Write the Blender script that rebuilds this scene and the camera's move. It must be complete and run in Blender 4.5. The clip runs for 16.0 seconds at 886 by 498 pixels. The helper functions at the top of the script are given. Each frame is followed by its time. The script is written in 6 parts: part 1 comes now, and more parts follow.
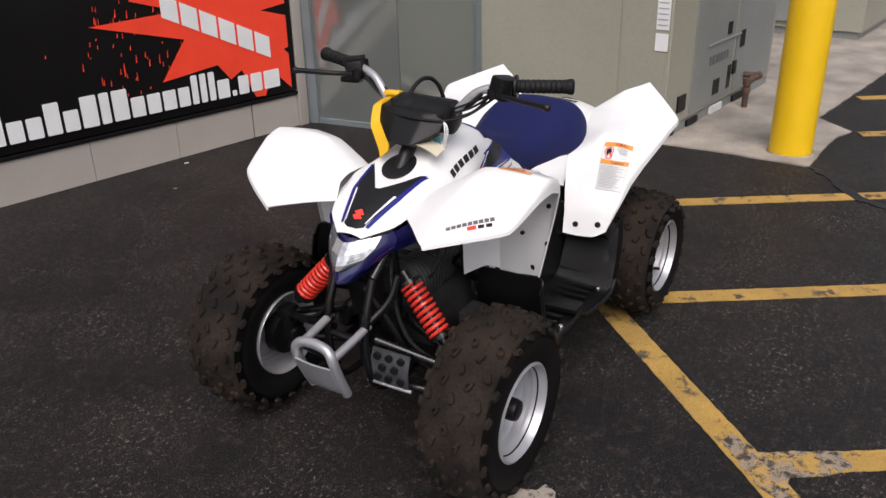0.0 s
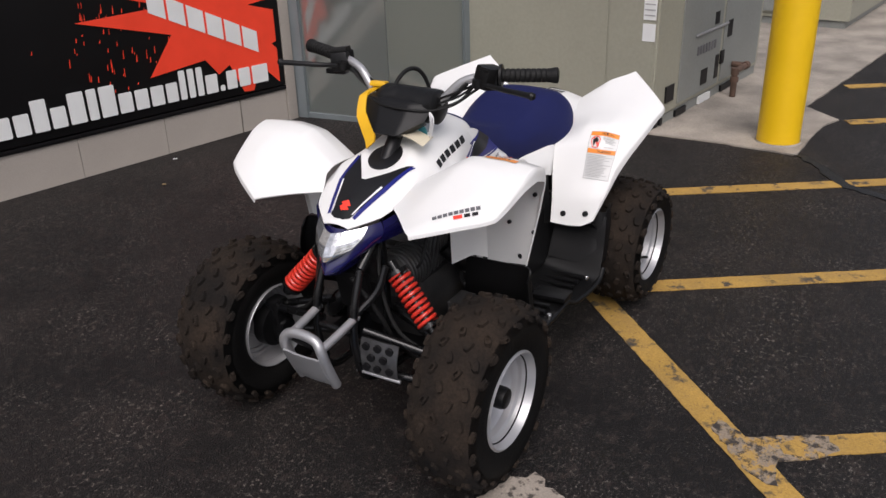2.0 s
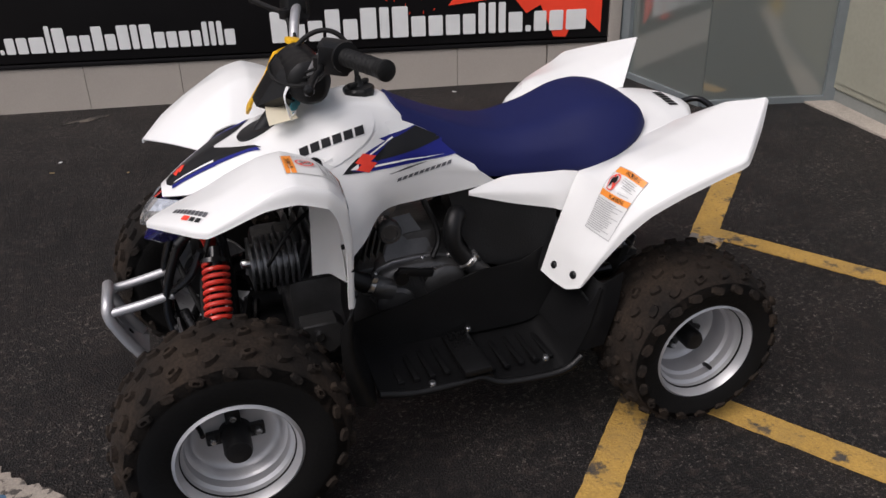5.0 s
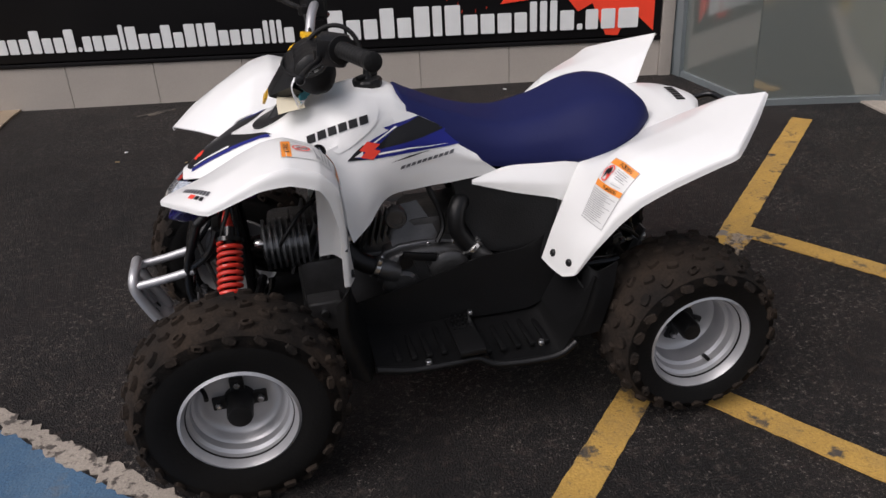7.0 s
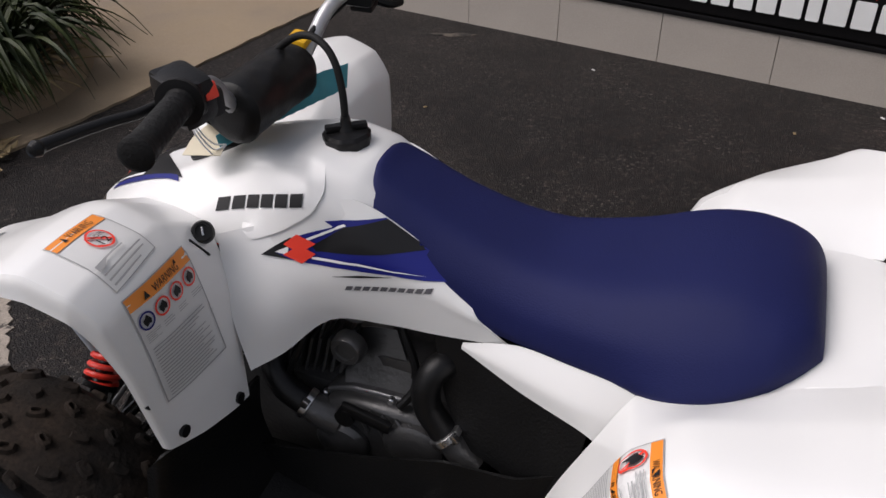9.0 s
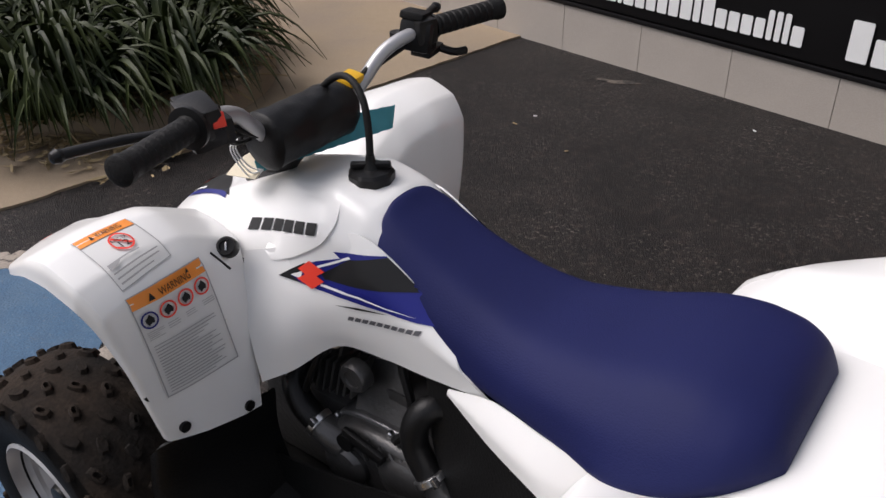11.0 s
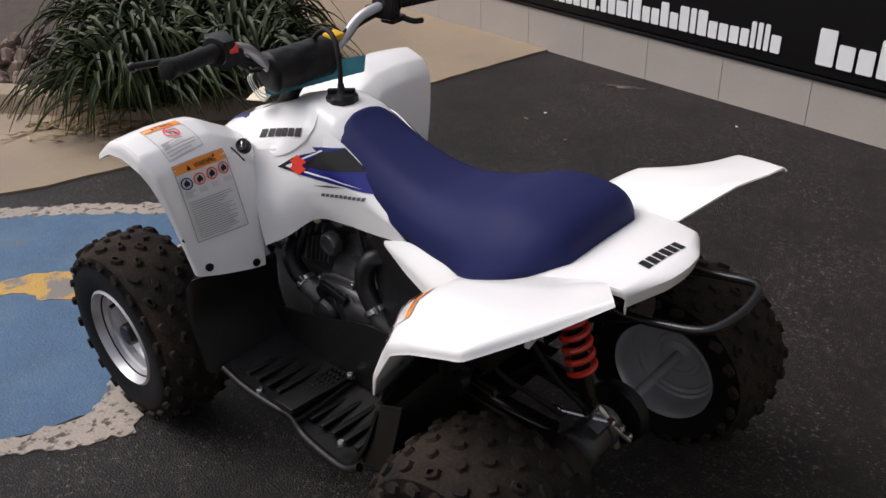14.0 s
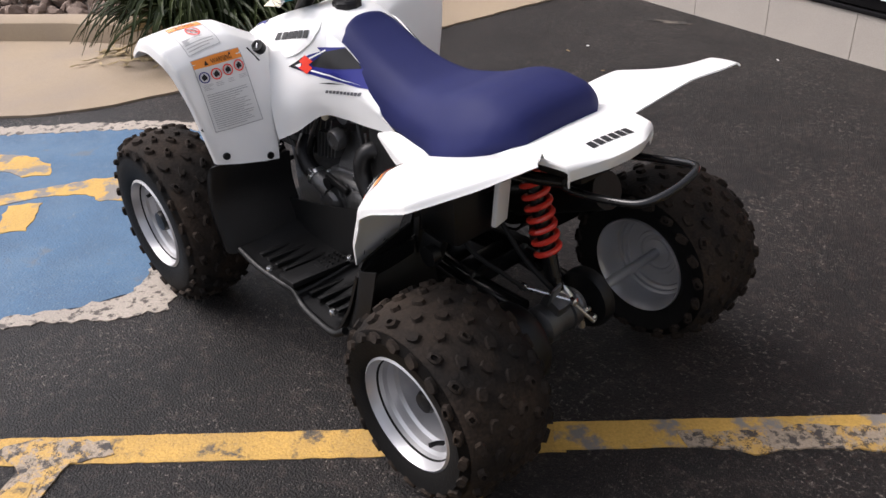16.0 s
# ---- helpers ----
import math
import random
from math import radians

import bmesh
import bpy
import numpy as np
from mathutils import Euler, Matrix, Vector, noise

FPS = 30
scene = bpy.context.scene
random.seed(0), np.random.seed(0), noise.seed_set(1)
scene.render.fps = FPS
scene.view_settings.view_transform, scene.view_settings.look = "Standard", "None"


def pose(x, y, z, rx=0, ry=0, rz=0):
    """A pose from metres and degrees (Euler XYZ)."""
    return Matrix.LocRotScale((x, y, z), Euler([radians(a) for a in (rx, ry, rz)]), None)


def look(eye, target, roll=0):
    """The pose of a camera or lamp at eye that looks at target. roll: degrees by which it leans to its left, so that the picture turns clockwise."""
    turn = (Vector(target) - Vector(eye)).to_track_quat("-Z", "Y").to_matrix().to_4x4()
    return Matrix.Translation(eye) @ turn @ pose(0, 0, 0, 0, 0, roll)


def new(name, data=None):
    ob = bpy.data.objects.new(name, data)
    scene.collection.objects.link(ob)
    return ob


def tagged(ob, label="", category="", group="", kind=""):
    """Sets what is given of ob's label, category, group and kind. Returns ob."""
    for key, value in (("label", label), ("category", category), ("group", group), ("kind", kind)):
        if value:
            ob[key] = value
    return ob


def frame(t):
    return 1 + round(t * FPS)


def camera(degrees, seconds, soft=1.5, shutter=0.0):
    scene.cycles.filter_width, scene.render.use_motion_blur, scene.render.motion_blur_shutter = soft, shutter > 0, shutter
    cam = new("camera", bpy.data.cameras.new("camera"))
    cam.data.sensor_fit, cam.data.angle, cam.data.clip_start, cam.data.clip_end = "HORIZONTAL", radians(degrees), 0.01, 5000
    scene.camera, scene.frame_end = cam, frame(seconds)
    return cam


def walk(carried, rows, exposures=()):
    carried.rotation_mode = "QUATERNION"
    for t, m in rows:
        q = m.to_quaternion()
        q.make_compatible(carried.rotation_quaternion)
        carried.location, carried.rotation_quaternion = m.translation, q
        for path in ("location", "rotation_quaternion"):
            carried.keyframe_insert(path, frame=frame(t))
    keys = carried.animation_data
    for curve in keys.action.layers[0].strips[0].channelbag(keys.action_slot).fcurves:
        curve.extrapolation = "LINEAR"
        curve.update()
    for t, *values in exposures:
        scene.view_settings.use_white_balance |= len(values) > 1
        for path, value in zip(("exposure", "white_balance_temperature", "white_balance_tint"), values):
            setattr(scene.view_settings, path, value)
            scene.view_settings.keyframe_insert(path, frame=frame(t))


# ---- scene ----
cam = camera(55.7, 16.0)
PATH = [
    (0, (-1.957, -1.189, 1.46), (-0.446, -0.204, 0.595), -1.6),
    (0.5, (-1.956, -1.189, 1.453), (-0.447, -0.213, 0.575), -1.8),
    (1, (-1.965, -1.188, 1.447), (-0.446, -0.216, 0.583), -1.4),
    (1.5, (-1.959, -1.194, 1.446), (-0.446, -0.229, 0.562), -1.7),
    (2, (-1.958, -1.207, 1.45), (-0.443, -0.238, 0.574), -2.1),
    (2.5, (-1.891, -1.248, 1.451), (-0.433, -0.216, 0.55), -3.3),
    (3, (-1.606, -1.367, 1.409), (-0.213, -0.281, 0.471), -3.2),
    (3.5, (-1.313, -1.466, 1.393), (-0.147, -0.166, 0.418), -3.4),
    (4, (-0.903, -1.496, 1.355), (0.038, -0.088, 0.291), -1.9),
    (4.2, (-0.76, -1.543, 1.348), (0.043, -0.045, 0.294), -2.2),
    (6.3, (-0.367, -1.921, 1.356), (0.040, -0.195, 0.428), -2.6),
    (6.5, (-0.364, -1.916, 1.354), (0.044, -0.192, 0.426), -2.5),
    (7, (-0.308, -1.885, 1.351), (0.009, -0.152, 0.405), -4.2),
    (7.5, (-0.143, -1.673, 1.32), (0.087, 0.071, 0.369), -3.4),
    (8, (0.066, -1.373, 1.318), (0.047, 0.325, 0.262), -2.8),
    (8.5, (0.302, -1.143, 1.305), (-0.024, 0.495, 0.205), -1.6),
    (9, (0.422, -0.952, 1.305), (-0.221, 0.588, 0.203), -1.5),
    (9.5, (0.493, -0.842, 1.322), (-0.334, 0.623, 0.24), -1.9),
    (10, (0.6, -0.831, 1.322), (-0.379, 0.548, 0.254), -1.6),
    (10.2, (0.623, -0.824, 1.324), (-0.397, 0.537, 0.271), -1.4),
    (12.5, (0.691, -0.833, 1.322), (-0.442, 0.481, 0.329), -3.7),
    (13, (0.764, -0.864, 1.318), (-0.437, 0.386, 0.321), -4.6),
    (13.5, (0.967, -1.005, 1.314), (-0.244, 0.239, 0.321), -3.8),
    (14, (1.237, -1.119, 1.336), (0.008, 0.148, 0.395), -3.1),
    (14.5, (1.442, -1.128, 1.314), (0.081, -0.022, 0.351), -2.4),
    (15, (1.509, -1.124, 1.302), (0.156, -0.018, 0.33), -1.9),
    (15.5, (1.527, -1.129, 1.288), (0.175, -0.046, 0.289), -3.5),
    (16, (1.531, -1.125, 1.278), (0.199, -0.036, 0.258), -4.5),
]
EXPOSURES = [(0, 0.38), (0.5, 0.31), (2.5, 0.19), (4, 0.16), (7, 0.15), (8, 0.07), (9, 0.12), (10, 0.36), (12.5, 0.39), (13.5, 0.34), (14, 0.38), (15, 0.76), (16, 1.08)]
walk(cam, [(t, look(eye, target, roll)) for t, eye, target, roll in PATH], EXPOSURES)

# ---- world and light ----
world = bpy.data.worlds.new("overcast_sky")
scene.world = world
world.use_nodes = True
wn, wl = world.node_tree.nodes, world.node_tree.links
sky = wn.new("ShaderNodeTexSky")
sky.sky_type = 'NISHITA'
sky.sun_disc = False
sky.sun_elevation, sky.sun_rotation = radians(54), radians(240)
sky.air_density, sky.dust_density, sky.ozone_density = 1.0, 4.0, 1.0
hsv = wn.new("ShaderNodeHueSaturation")
hsv.inputs["Saturation"].default_value = 0.42
wl.new(sky.outputs[0], hsv.inputs["Color"])
tint = wn.new("ShaderNodeVectorMath")
tint.operation = 'MULTIPLY'
tint.inputs[1].default_value = (1.02, 0.99, 1.025)
wl.new(hsv.outputs[0], tint.inputs[0])
wl.new(tint.outputs[0], wn["Background"].inputs[0])
wn["Background"].inputs[1].default_value = 0.119
sun = new("sun", bpy.data.lights.new("sun", 'SUN'))
sun.data.energy, sun.data.angle, sun.data.color = 1.6, radians(44), (1.0, 0.935, 0.94)
sun.matrix_world = look((0, 0, 10), (6.2, 3.6, 0))


# ---- materials ----
def material(name, colour, rough=0.5, metal=0.0, vary=0.12, scale=8.0, bump=0.0, bump_scale=60.0, colour2=None, coat=0.0, spec=0.5, fine=0.0):
    """A plain surface with variation at two scales and a fine relief."""
    m = bpy.data.materials.new(name)
    m.use_nodes = True
    nt = m.node_tree
    n, l = nt.nodes, nt.links
    b = n["Principled BSDF"]
    b.inputs["Metallic"].default_value = metal
    b.inputs["Specular IOR Level"].default_value = spec
    b.inputs["Coat Weight"].default_value = coat
    b.inputs["Coat Roughness"].default_value = 0.08
    tc = n.new("ShaderNodeTexCoord")
    a = n.new("ShaderNodeTexNoise")
    a.inputs["Scale"].default_value, a.inputs["Detail"].default_value = scale, 6
    l.new(tc.outputs["Object"], a.inputs["Vector"])
    ramp = n.new("ShaderNodeValToRGB")
    c2 = colour2 or tuple(c * (1 - vary) for c in colour)
    ramp.color_ramp.elements[0].position, ramp.color_ramp.elements[1].position = 0.35, 0.65
    ramp.color_ramp.elements[0].color = (*c2, 1)
    ramp.color_ramp.elements[1].color = (*colour, 1)
    l.new(a.outputs["Fac"], ramp.inputs["Fac"])
    out = ramp.outputs["Color"]
    if fine:
        f = n.new("ShaderNodeTexNoise")
        f.inputs["Scale"].default_value, f.inputs["Detail"].default_value = bump_scale * 1.3, 3
        l.new(tc.outputs["Object"], f.inputs["Vector"])
        mr = n.new("ShaderNodeMapRange")
        mr.inputs[1].default_value, mr.inputs[2].default_value = 0.3, 0.7
        mr.inputs[3].default_value, mr.inputs[4].default_value = 1 - fine, 1 + fine
        l.new(f.outputs["Fac"], mr.inputs[0])
        mix = n.new("ShaderNodeVectorMath")
        mix.operation = 'SCALE'
        l.new(out, mix.inputs[0])
        l.new(mr.outputs[0], mix.inputs["Scale"])
        out = mix.outputs[0]
    l.new(out, b.inputs["Base Color"])
    rr = n.new("ShaderNodeMapRange")
    rr.inputs[3].default_value, rr.inputs[4].default_value = max(0.02, rough - 0.08), min(1, rough + 0.08)
    l.new(a.outputs["Fac"], rr.inputs[0])
    l.new(rr.outputs[0], b.inputs["Roughness"])
    if bump:
        bn = n.new("ShaderNodeTexNoise")
        bn.inputs["Scale"].default_value, bn.inputs["Detail"].default_value = bump_scale, 4
        l.new(tc.outputs["Object"], bn.inputs["Vector"])
        bp = n.new("ShaderNodeBump")
        bp.inputs["Strength"].default_value, bp.inputs["Distance"].default_value = bump, 0.01
        l.new(bn.outputs["Fac"], bp.inputs["Height"])
        l.new(bp.outputs["Normal"], b.inputs["Normal"])
    return m


def worn_paint(name, colour, under, wear=0.5, scale=9.0, rough=0.75):
    """Road paint that has chipped away to what lies under it."""
    m = material(name, colour, rough, vary=0.18, scale=5, bump=0.35, bump_scale=140, fine=0.15)
    n, l = m.node_tree.nodes, m.node_tree.links
    b = n["Principled BSDF"]
    src = b.inputs["Base Color"].links[0].from_socket
    tc = n["Texture Coordinate"]
    big = n.new("ShaderNodeTexNoise")
    big.inputs["Scale"].default_value, big.inputs["Detail"].default_value, big.inputs["Roughness"].default_value = scale, 8, 0.62
    l.new(tc.outputs["Object"], big.inputs["Vector"])
    r = n.new("ShaderNodeValToRGB")
    r.color_ramp.elements[0].position, r.color_ramp.elements[1].position = wear, wear + 0.07
    l.new(big.outputs["Fac"], r.inputs["Fac"])
    mix = n.new("ShaderNodeMix")
    mix.data_type = 'RGBA'
    l.new(r.outputs["Color"], mix.inputs["Factor"])
    l.new(src, mix.inputs[6])
    mix.inputs[7].default_value = (*under, 1)
    l.new(mix.outputs[2], b.inputs["Base Color"])
    return m


WHITE = material("white_body_plastic", (0.77, 0.77, 0.755), 0.30, vary=0.035, scale=4, coat=0.25, spec=0.5)
SEAT = material("blue_vinyl", (0.0062, 0.0095, 0.066), 0.68, vary=0.12, scale=5, bump=0.12, bump_scale=420, spec=0.24)
BLACK = material("black_plastic", (0.0060, 0.0060, 0.0064), 0.40, vary=0.25, scale=10, bump=0.08, bump_scale=300, spec=0.28)
SIDEWALL = material("tyre_sidewall", (0.0065, 0.0062, 0.006), 0.65, vary=0.3, scale=9, bump=0.15, bump_scale=150, spec=0.12)
RUBBER = material("tyre_tread", (0.027, 0.0190, 0.0135), 0.93, colour2=(0.0075, 0.0062, 0.0054), scale=9, bump=0.3, bump_scale=120, fine=0.35, spec=0.2)
MATT = material("matt_black_plastic", (0.0050, 0.0050, 0.0052), 0.40, vary=0.25, scale=12, bump=0.15, bump_scale=260, spec=0.28)
GRIP = material("grip_rubber", (0.0065, 0.0065, 0.0065), 0.62, vary=0.2, bump=0.2, bump_scale=260, spec=0.25)
SILVER = material("silver_paint", (0.46, 0.46, 0.47), 0.40, metal=0.62, vary=0.10, scale=12, bump=0.05, bump_scale=200)
STEEL = material("bright_steel", (0.6, 0.6, 0.6), 0.28, metal=1.0, vary=0.15, scale=20)
ENGINE = material("engine_grey", (0.080, 0.079, 0.079), 0.32, metal=0.45, vary=0.4, scale=14, bump=0.12, bump_scale=120)
CASTING = material("dark_cast_metal", (0.19, 0.19, 0.195), 0.33, metal=0.7, vary=0.4, scale=18, bump=0.12, bump_scale=140)
FRAME = material("black_frame_paint", (0.006, 0.006, 0.0065), 0.26, vary=0.2, coat=0.25, spec=0.3)
RED = material("red_spring_paint", (0.62, 0.035, 0.02), 0.35, vary=0.12, scale=15, coat=0.3)
BLUE = material("dark_blue_cowl", (0.010, 0.009, 0.075), 0.2, vary=0.1, coat=0.8)
LENS = material("headlight_reflector", (0.72, 0.73, 0.75), 0.10, metal=0.8, vary=0.35, scale=60, coat=1.0)
DEC_BLACK = material("decal_black", (0.008, 0.008, 0.009), 0.42, vary=0.1, spec=0.3)
DEC_BLUE = material("decal_blue", (0.008, 0.012, 0.17), 0.4, vary=0.1, spec=0.35)
DEC_WHITE = material("decal_white", (0.8, 0.8, 0.8), 0.35, vary=0.03)
DEC_RED = material("decal_red", (0.85, 0.055, 0.03), 0.35, vary=0.05)
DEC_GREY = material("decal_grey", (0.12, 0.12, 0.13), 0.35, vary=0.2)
DEC_ORANGE = material("decal_orange", (0.85, 0.27, 0.03), 0.4, vary=0.05)
DEC_PAPER = material("decal_paper", (0.68, 0.68, 0.665), 0.4, vary=0.04)
TEXT_GREY = material("decal_small_print", (0.36, 0.36, 0.36), 0.5, vary=0.1)
YELLOW_TAPE = material("yellow_plastic", (0.75, 0.42, 0.01), 0.45, vary=0.15)
TEAL = material("teal_card", (0.05, 0.27, 0.32), 0.6, vary=0.2, scale=20)
CREAM = material("cream_card", (0.62, 0.56, 0.42), 0.7, vary=0.1)
ASPHALT = material("asphalt", (0.0066, 0.0052, 0.0050), 0.58, colour2=(0.0034, 0.0027, 0.0027), scale=1.3, bump=1.0, bump_scale=190, fine=0.95, spec=0.31)


def mottle(m, colour, scale, low, high, amount, patch=0.0):
    """Pale worn flecks over a surface, on the asphalt also painted glints; with a patch scale they gather in patches.
    """
    n, l = m.node_tree.nodes, m.node_tree.links
    p = n["Principled BSDF"]
    src = p.inputs["Base Color"].links[0].from_socket
    t = n.new("ShaderNodeTexNoise")
    t.inputs["Scale"].default_value, t.inputs["Detail"].default_value, t.inputs["Roughness"].default_value = scale, 10, 0.78
    l.new(n["Texture Coordinate"].outputs["Object"], t.inputs["Vector"])
    r = n.new("ShaderNodeMapRange")
    r.inputs[1].default_value, r.inputs[2].default_value, r.inputs[4].default_value = low, high, amount
    l.new(t.outputs["Fac"], r.inputs[0])
    amount_out = r.outputs[0]
    if patch:
        g = n.new("ShaderNodeTexNoise")
        g.inputs["Scale"].default_value, g.inputs["Detail"].default_value = patch, 4
        l.new(n["Texture Coordinate"].outputs["Object"], g.inputs["Vector"])
        h = n.new("ShaderNodeMapRange")
        h.inputs[1].default_value, h.inputs[2].default_value = 0.40, 0.62
        l.new(g.outputs["Fac"], h.inputs[0])
        both = n.new("ShaderNodeMath")
        both.operation = 'MULTIPLY'
        l.new(r.outputs[0], both.inputs[0])
        l.new(h.outputs[0], both.inputs[1])
        amount_out = both.outputs[0]
    mix = n.new("ShaderNodeMix")
    mix.data_type = 'RGBA'
    l.new(amount_out, mix.inputs["Factor"])
    l.new(src, mix.inputs[6])
    mix.inputs[7].default_value = (*colour, 1)
    l.new(mix.outputs[2], p.inputs["Base Color"])


mottle(ASPHALT, (0.0155, 0.0110, 0.0095), 2.6, 0.48, 0.64, 0.6)
mottle(ASPHALT, (0.0028, 0.0025, 0.0026), 6.5, 0.50, 0.60, 0.85)
mottle(ASPHALT, (0.033, 0.0238, 0.0202), 24.0, 0.53, 0.59, 0.8)
# pale flecks: worn grit, and glints of the rough surface put into the colour
mottle(ASPHALT, (0.16, 0.138, 0.119), 60.0, 0.55, 0.60, 0.85, 3.0)
mottle(ASPHALT, (0.30, 0.27, 0.24), 120.0, 0.575, 0.625, 0.8, 5.0)
mottle(ASPHALT, (0.12, 0.099, 0.085), 170.0, 0.57, 0.61, 0.85, 1.7)
CONCRETE = material("concrete", (0.305, 0.236, 0.155), 0.85, colour2=(0.225, 0.178, 0.13), scale=2.2, bump=0.2, bump_scale=180, fine=0.12)
SLAB = material("stained_concrete", (0.36, 0.32, 0.27), 0.85, colour2=(0.20, 0.18, 0.155), scale=3.5, bump=0.25, bump_scale=140, fine=0.2)
BLOCK = material("painted_block", (0.37, 0.335, 0.295), 0.8, vary=0.1, scale=3, bump=0.2, bump_scale=160, fine=0.06)
MORTAR = material("joint", (0.31, 0.285, 0.25), 0.9, vary=0.15)
BANNER = material("black_banner_vinyl", (0.0065, 0.006, 0.0065), 0.42, vary=0.2, scale=2, spec=0.22)
BAN_RED = material("banner_red", (0.86, 0.062, 0.028), 0.45, vary=0.08, spec=0.3)
BAN_WHITE = material("banner_white", (0.72, 0.73, 0.72), 0.45, vary=0.06)
ACPAINT = material("grey_green_cabinet_paint", (0.30, 0.295, 0.235), 0.5, vary=0.08, scale=2, bump=0.04, bump_scale=40, fine=0.04)
ACSIDE = material("grey_cabinet_paint", (0.22, 0.23, 0.215), 0.5, vary=0.12, scale=3, fine=0.06)
ALU = material("aluminium_frame", (0.22, 0.25, 0.26), 0.45, metal=0.4, vary=0.1, scale=6)
POLE = material("yellow_bollard_paint", (0.80, 0.50, 0.008), 0.42, vary=0.06, scale=6, bump=0.1, bump_scale=40)
PIPE = material("rusty_pipe", (0.11, 0.065, 0.045), 0.8, vary=0.4, scale=20)
LEAF = material("strap_leaf", (0.036, 0.047, 0.011), 0.5, colour2=(0.011, 0.019, 0.005), scale=7, spec=0.2)
DRYLEAF = material("dry_leaf", (0.33, 0.25, 0.13), 0.8, vary=0.3, scale=15)
STONE = material("river_stone", (0.26, 0.19, 0.145), 0.8, colour2=(0.13, 0.09, 0.07), scale=14, bump=0.3, bump_scale=60)
SOIL = material("brown_soil", (0.06, 0.042, 0.03), 0.95, vary=0.4, scale=12, bump=0.6, bump_scale=80)
YELLOW = worn_paint("yellow_road_paint", (0.43, 0.26, 0.058), (0.05, 0.043, 0.036), 0.565, 13)
YELLOW_WORN = worn_paint("old_yellow_road_paint", (0.47, 0.285, 0.06), (0.17, 0.155, 0.14), 0.51, 9)
BLUE_PAINT = worn_paint("blue_road_paint", (0.044, 0.106, 0.19), (0.085, 0.105, 0.13), 0.60, 5)
WHITE_PAINT = worn_paint("white_road_paint", (0.31, 0.27, 0.225), (0.060, 0.050, 0.043), 0.53, 30)
mottle(BLUE_PAINT, (0.075, 0.13, 0.195), 2.4, 0.46, 0.62, 0.65)
mottle(BLUE_PAINT, (0.045, 0.085, 0.14), 9.0, 0.54, 0.66, 0.5)
mottle(BLUE_PAINT, (0.17, 0.20, 0.22), 55.0, 0.58, 0.65, 0.5)
mottle(YELLOW, (0.27, 0.175, 0.06), 6.0, 0.48, 0.64, 0.6)
mottle(YELLOW, (0.10, 0.075, 0.045), 60.0, 0.57, 0.63, 0.6)
mottle(CONCRETE, (0.19, 0.147, 0.10), 1.1, 0.46, 0.66, 0.6)
PATCH = worn_paint("crumbling_old_paint", (0.28, 0.225, 0.165), (0.036, 0.030, 0.026), 0.505, 32)
mottle(PATCH, (0.42, 0.255, 0.060), 11.0, 0.515, 0.56, 0.9)
mottle(PATCH, (0.030, 0.025, 0.022), 48.0, 0.53, 0.57, 0.85)
GLASS = bpy.data.materials.new("tinted_glass")
GLASS.use_nodes = True
_b = GLASS.node_tree.nodes["Principled BSDF"]
_b.inputs["Base Color"].default_value = (0.12, 0.135, 0.125, 1)
_b.inputs["Roughness"].default_value = 0.09
_b.inputs["Specular IOR Level"].default_value = 1.0
_b.inputs["IOR"].default_value = 2.1


# ---- mesh tools ----
def part(name, bm, mat, parent=None, label="", smooth=True, kind=""):
    """Link a bmesh as one mesh object, under a thing or a part."""
    me = bpy.data.meshes.new(name)
    bmesh.ops.recalc_face_normals(bm, faces=bm.faces)
    bm.to_mesh(me)
    bm.free()
    me.materials.append(mat)
    if smooth:
        me.shade_smooth()
        me.set_sharp_from_angle(angle=radians(38))
    ob = new(name, me)
    if parent:
        ob.parent = parent
    return tagged(ob, label, kind=kind)


def thing(name, label, category, group="", kind="", at=(0, 0, 0)):
    ob = new(name)
    ob.location = at
    ob.empty_display_size = 0.1
    return tagged(ob, label, category, group, kind)


def catmull(p, n, ease=1.0):
    """n + 1 points on a curve through the points p: ease 1 is smooth, less draws it tight with soft corners."""
    p = [Vector(q) for q in p]
    if len(p) == 2:
        return [p[0].lerp(p[1], i / n) for i in range(n + 1)]
    q = [2 * p[0] - p[1]] + p + [2 * p[-1] - p[-2]]
    out = []
    for i in range(n + 1):
        s = i / n * (len(p) - 1)
        k = min(int(s), len(p) - 2)
        t = s - k
        a, b, c, d = q[k], q[k + 1], q[k + 2], q[k + 3]
        smooth = 0.5 * (2 * b + (c - a) * t + (2 * a - 5 * b + 4 * c - d) * t * t + (3 * b - a - 3 * c + d) * t ** 3)
        out.append(smooth * ease + b.lerp(c, t) * (1 - ease))
    return out


SHEET_FACES = []


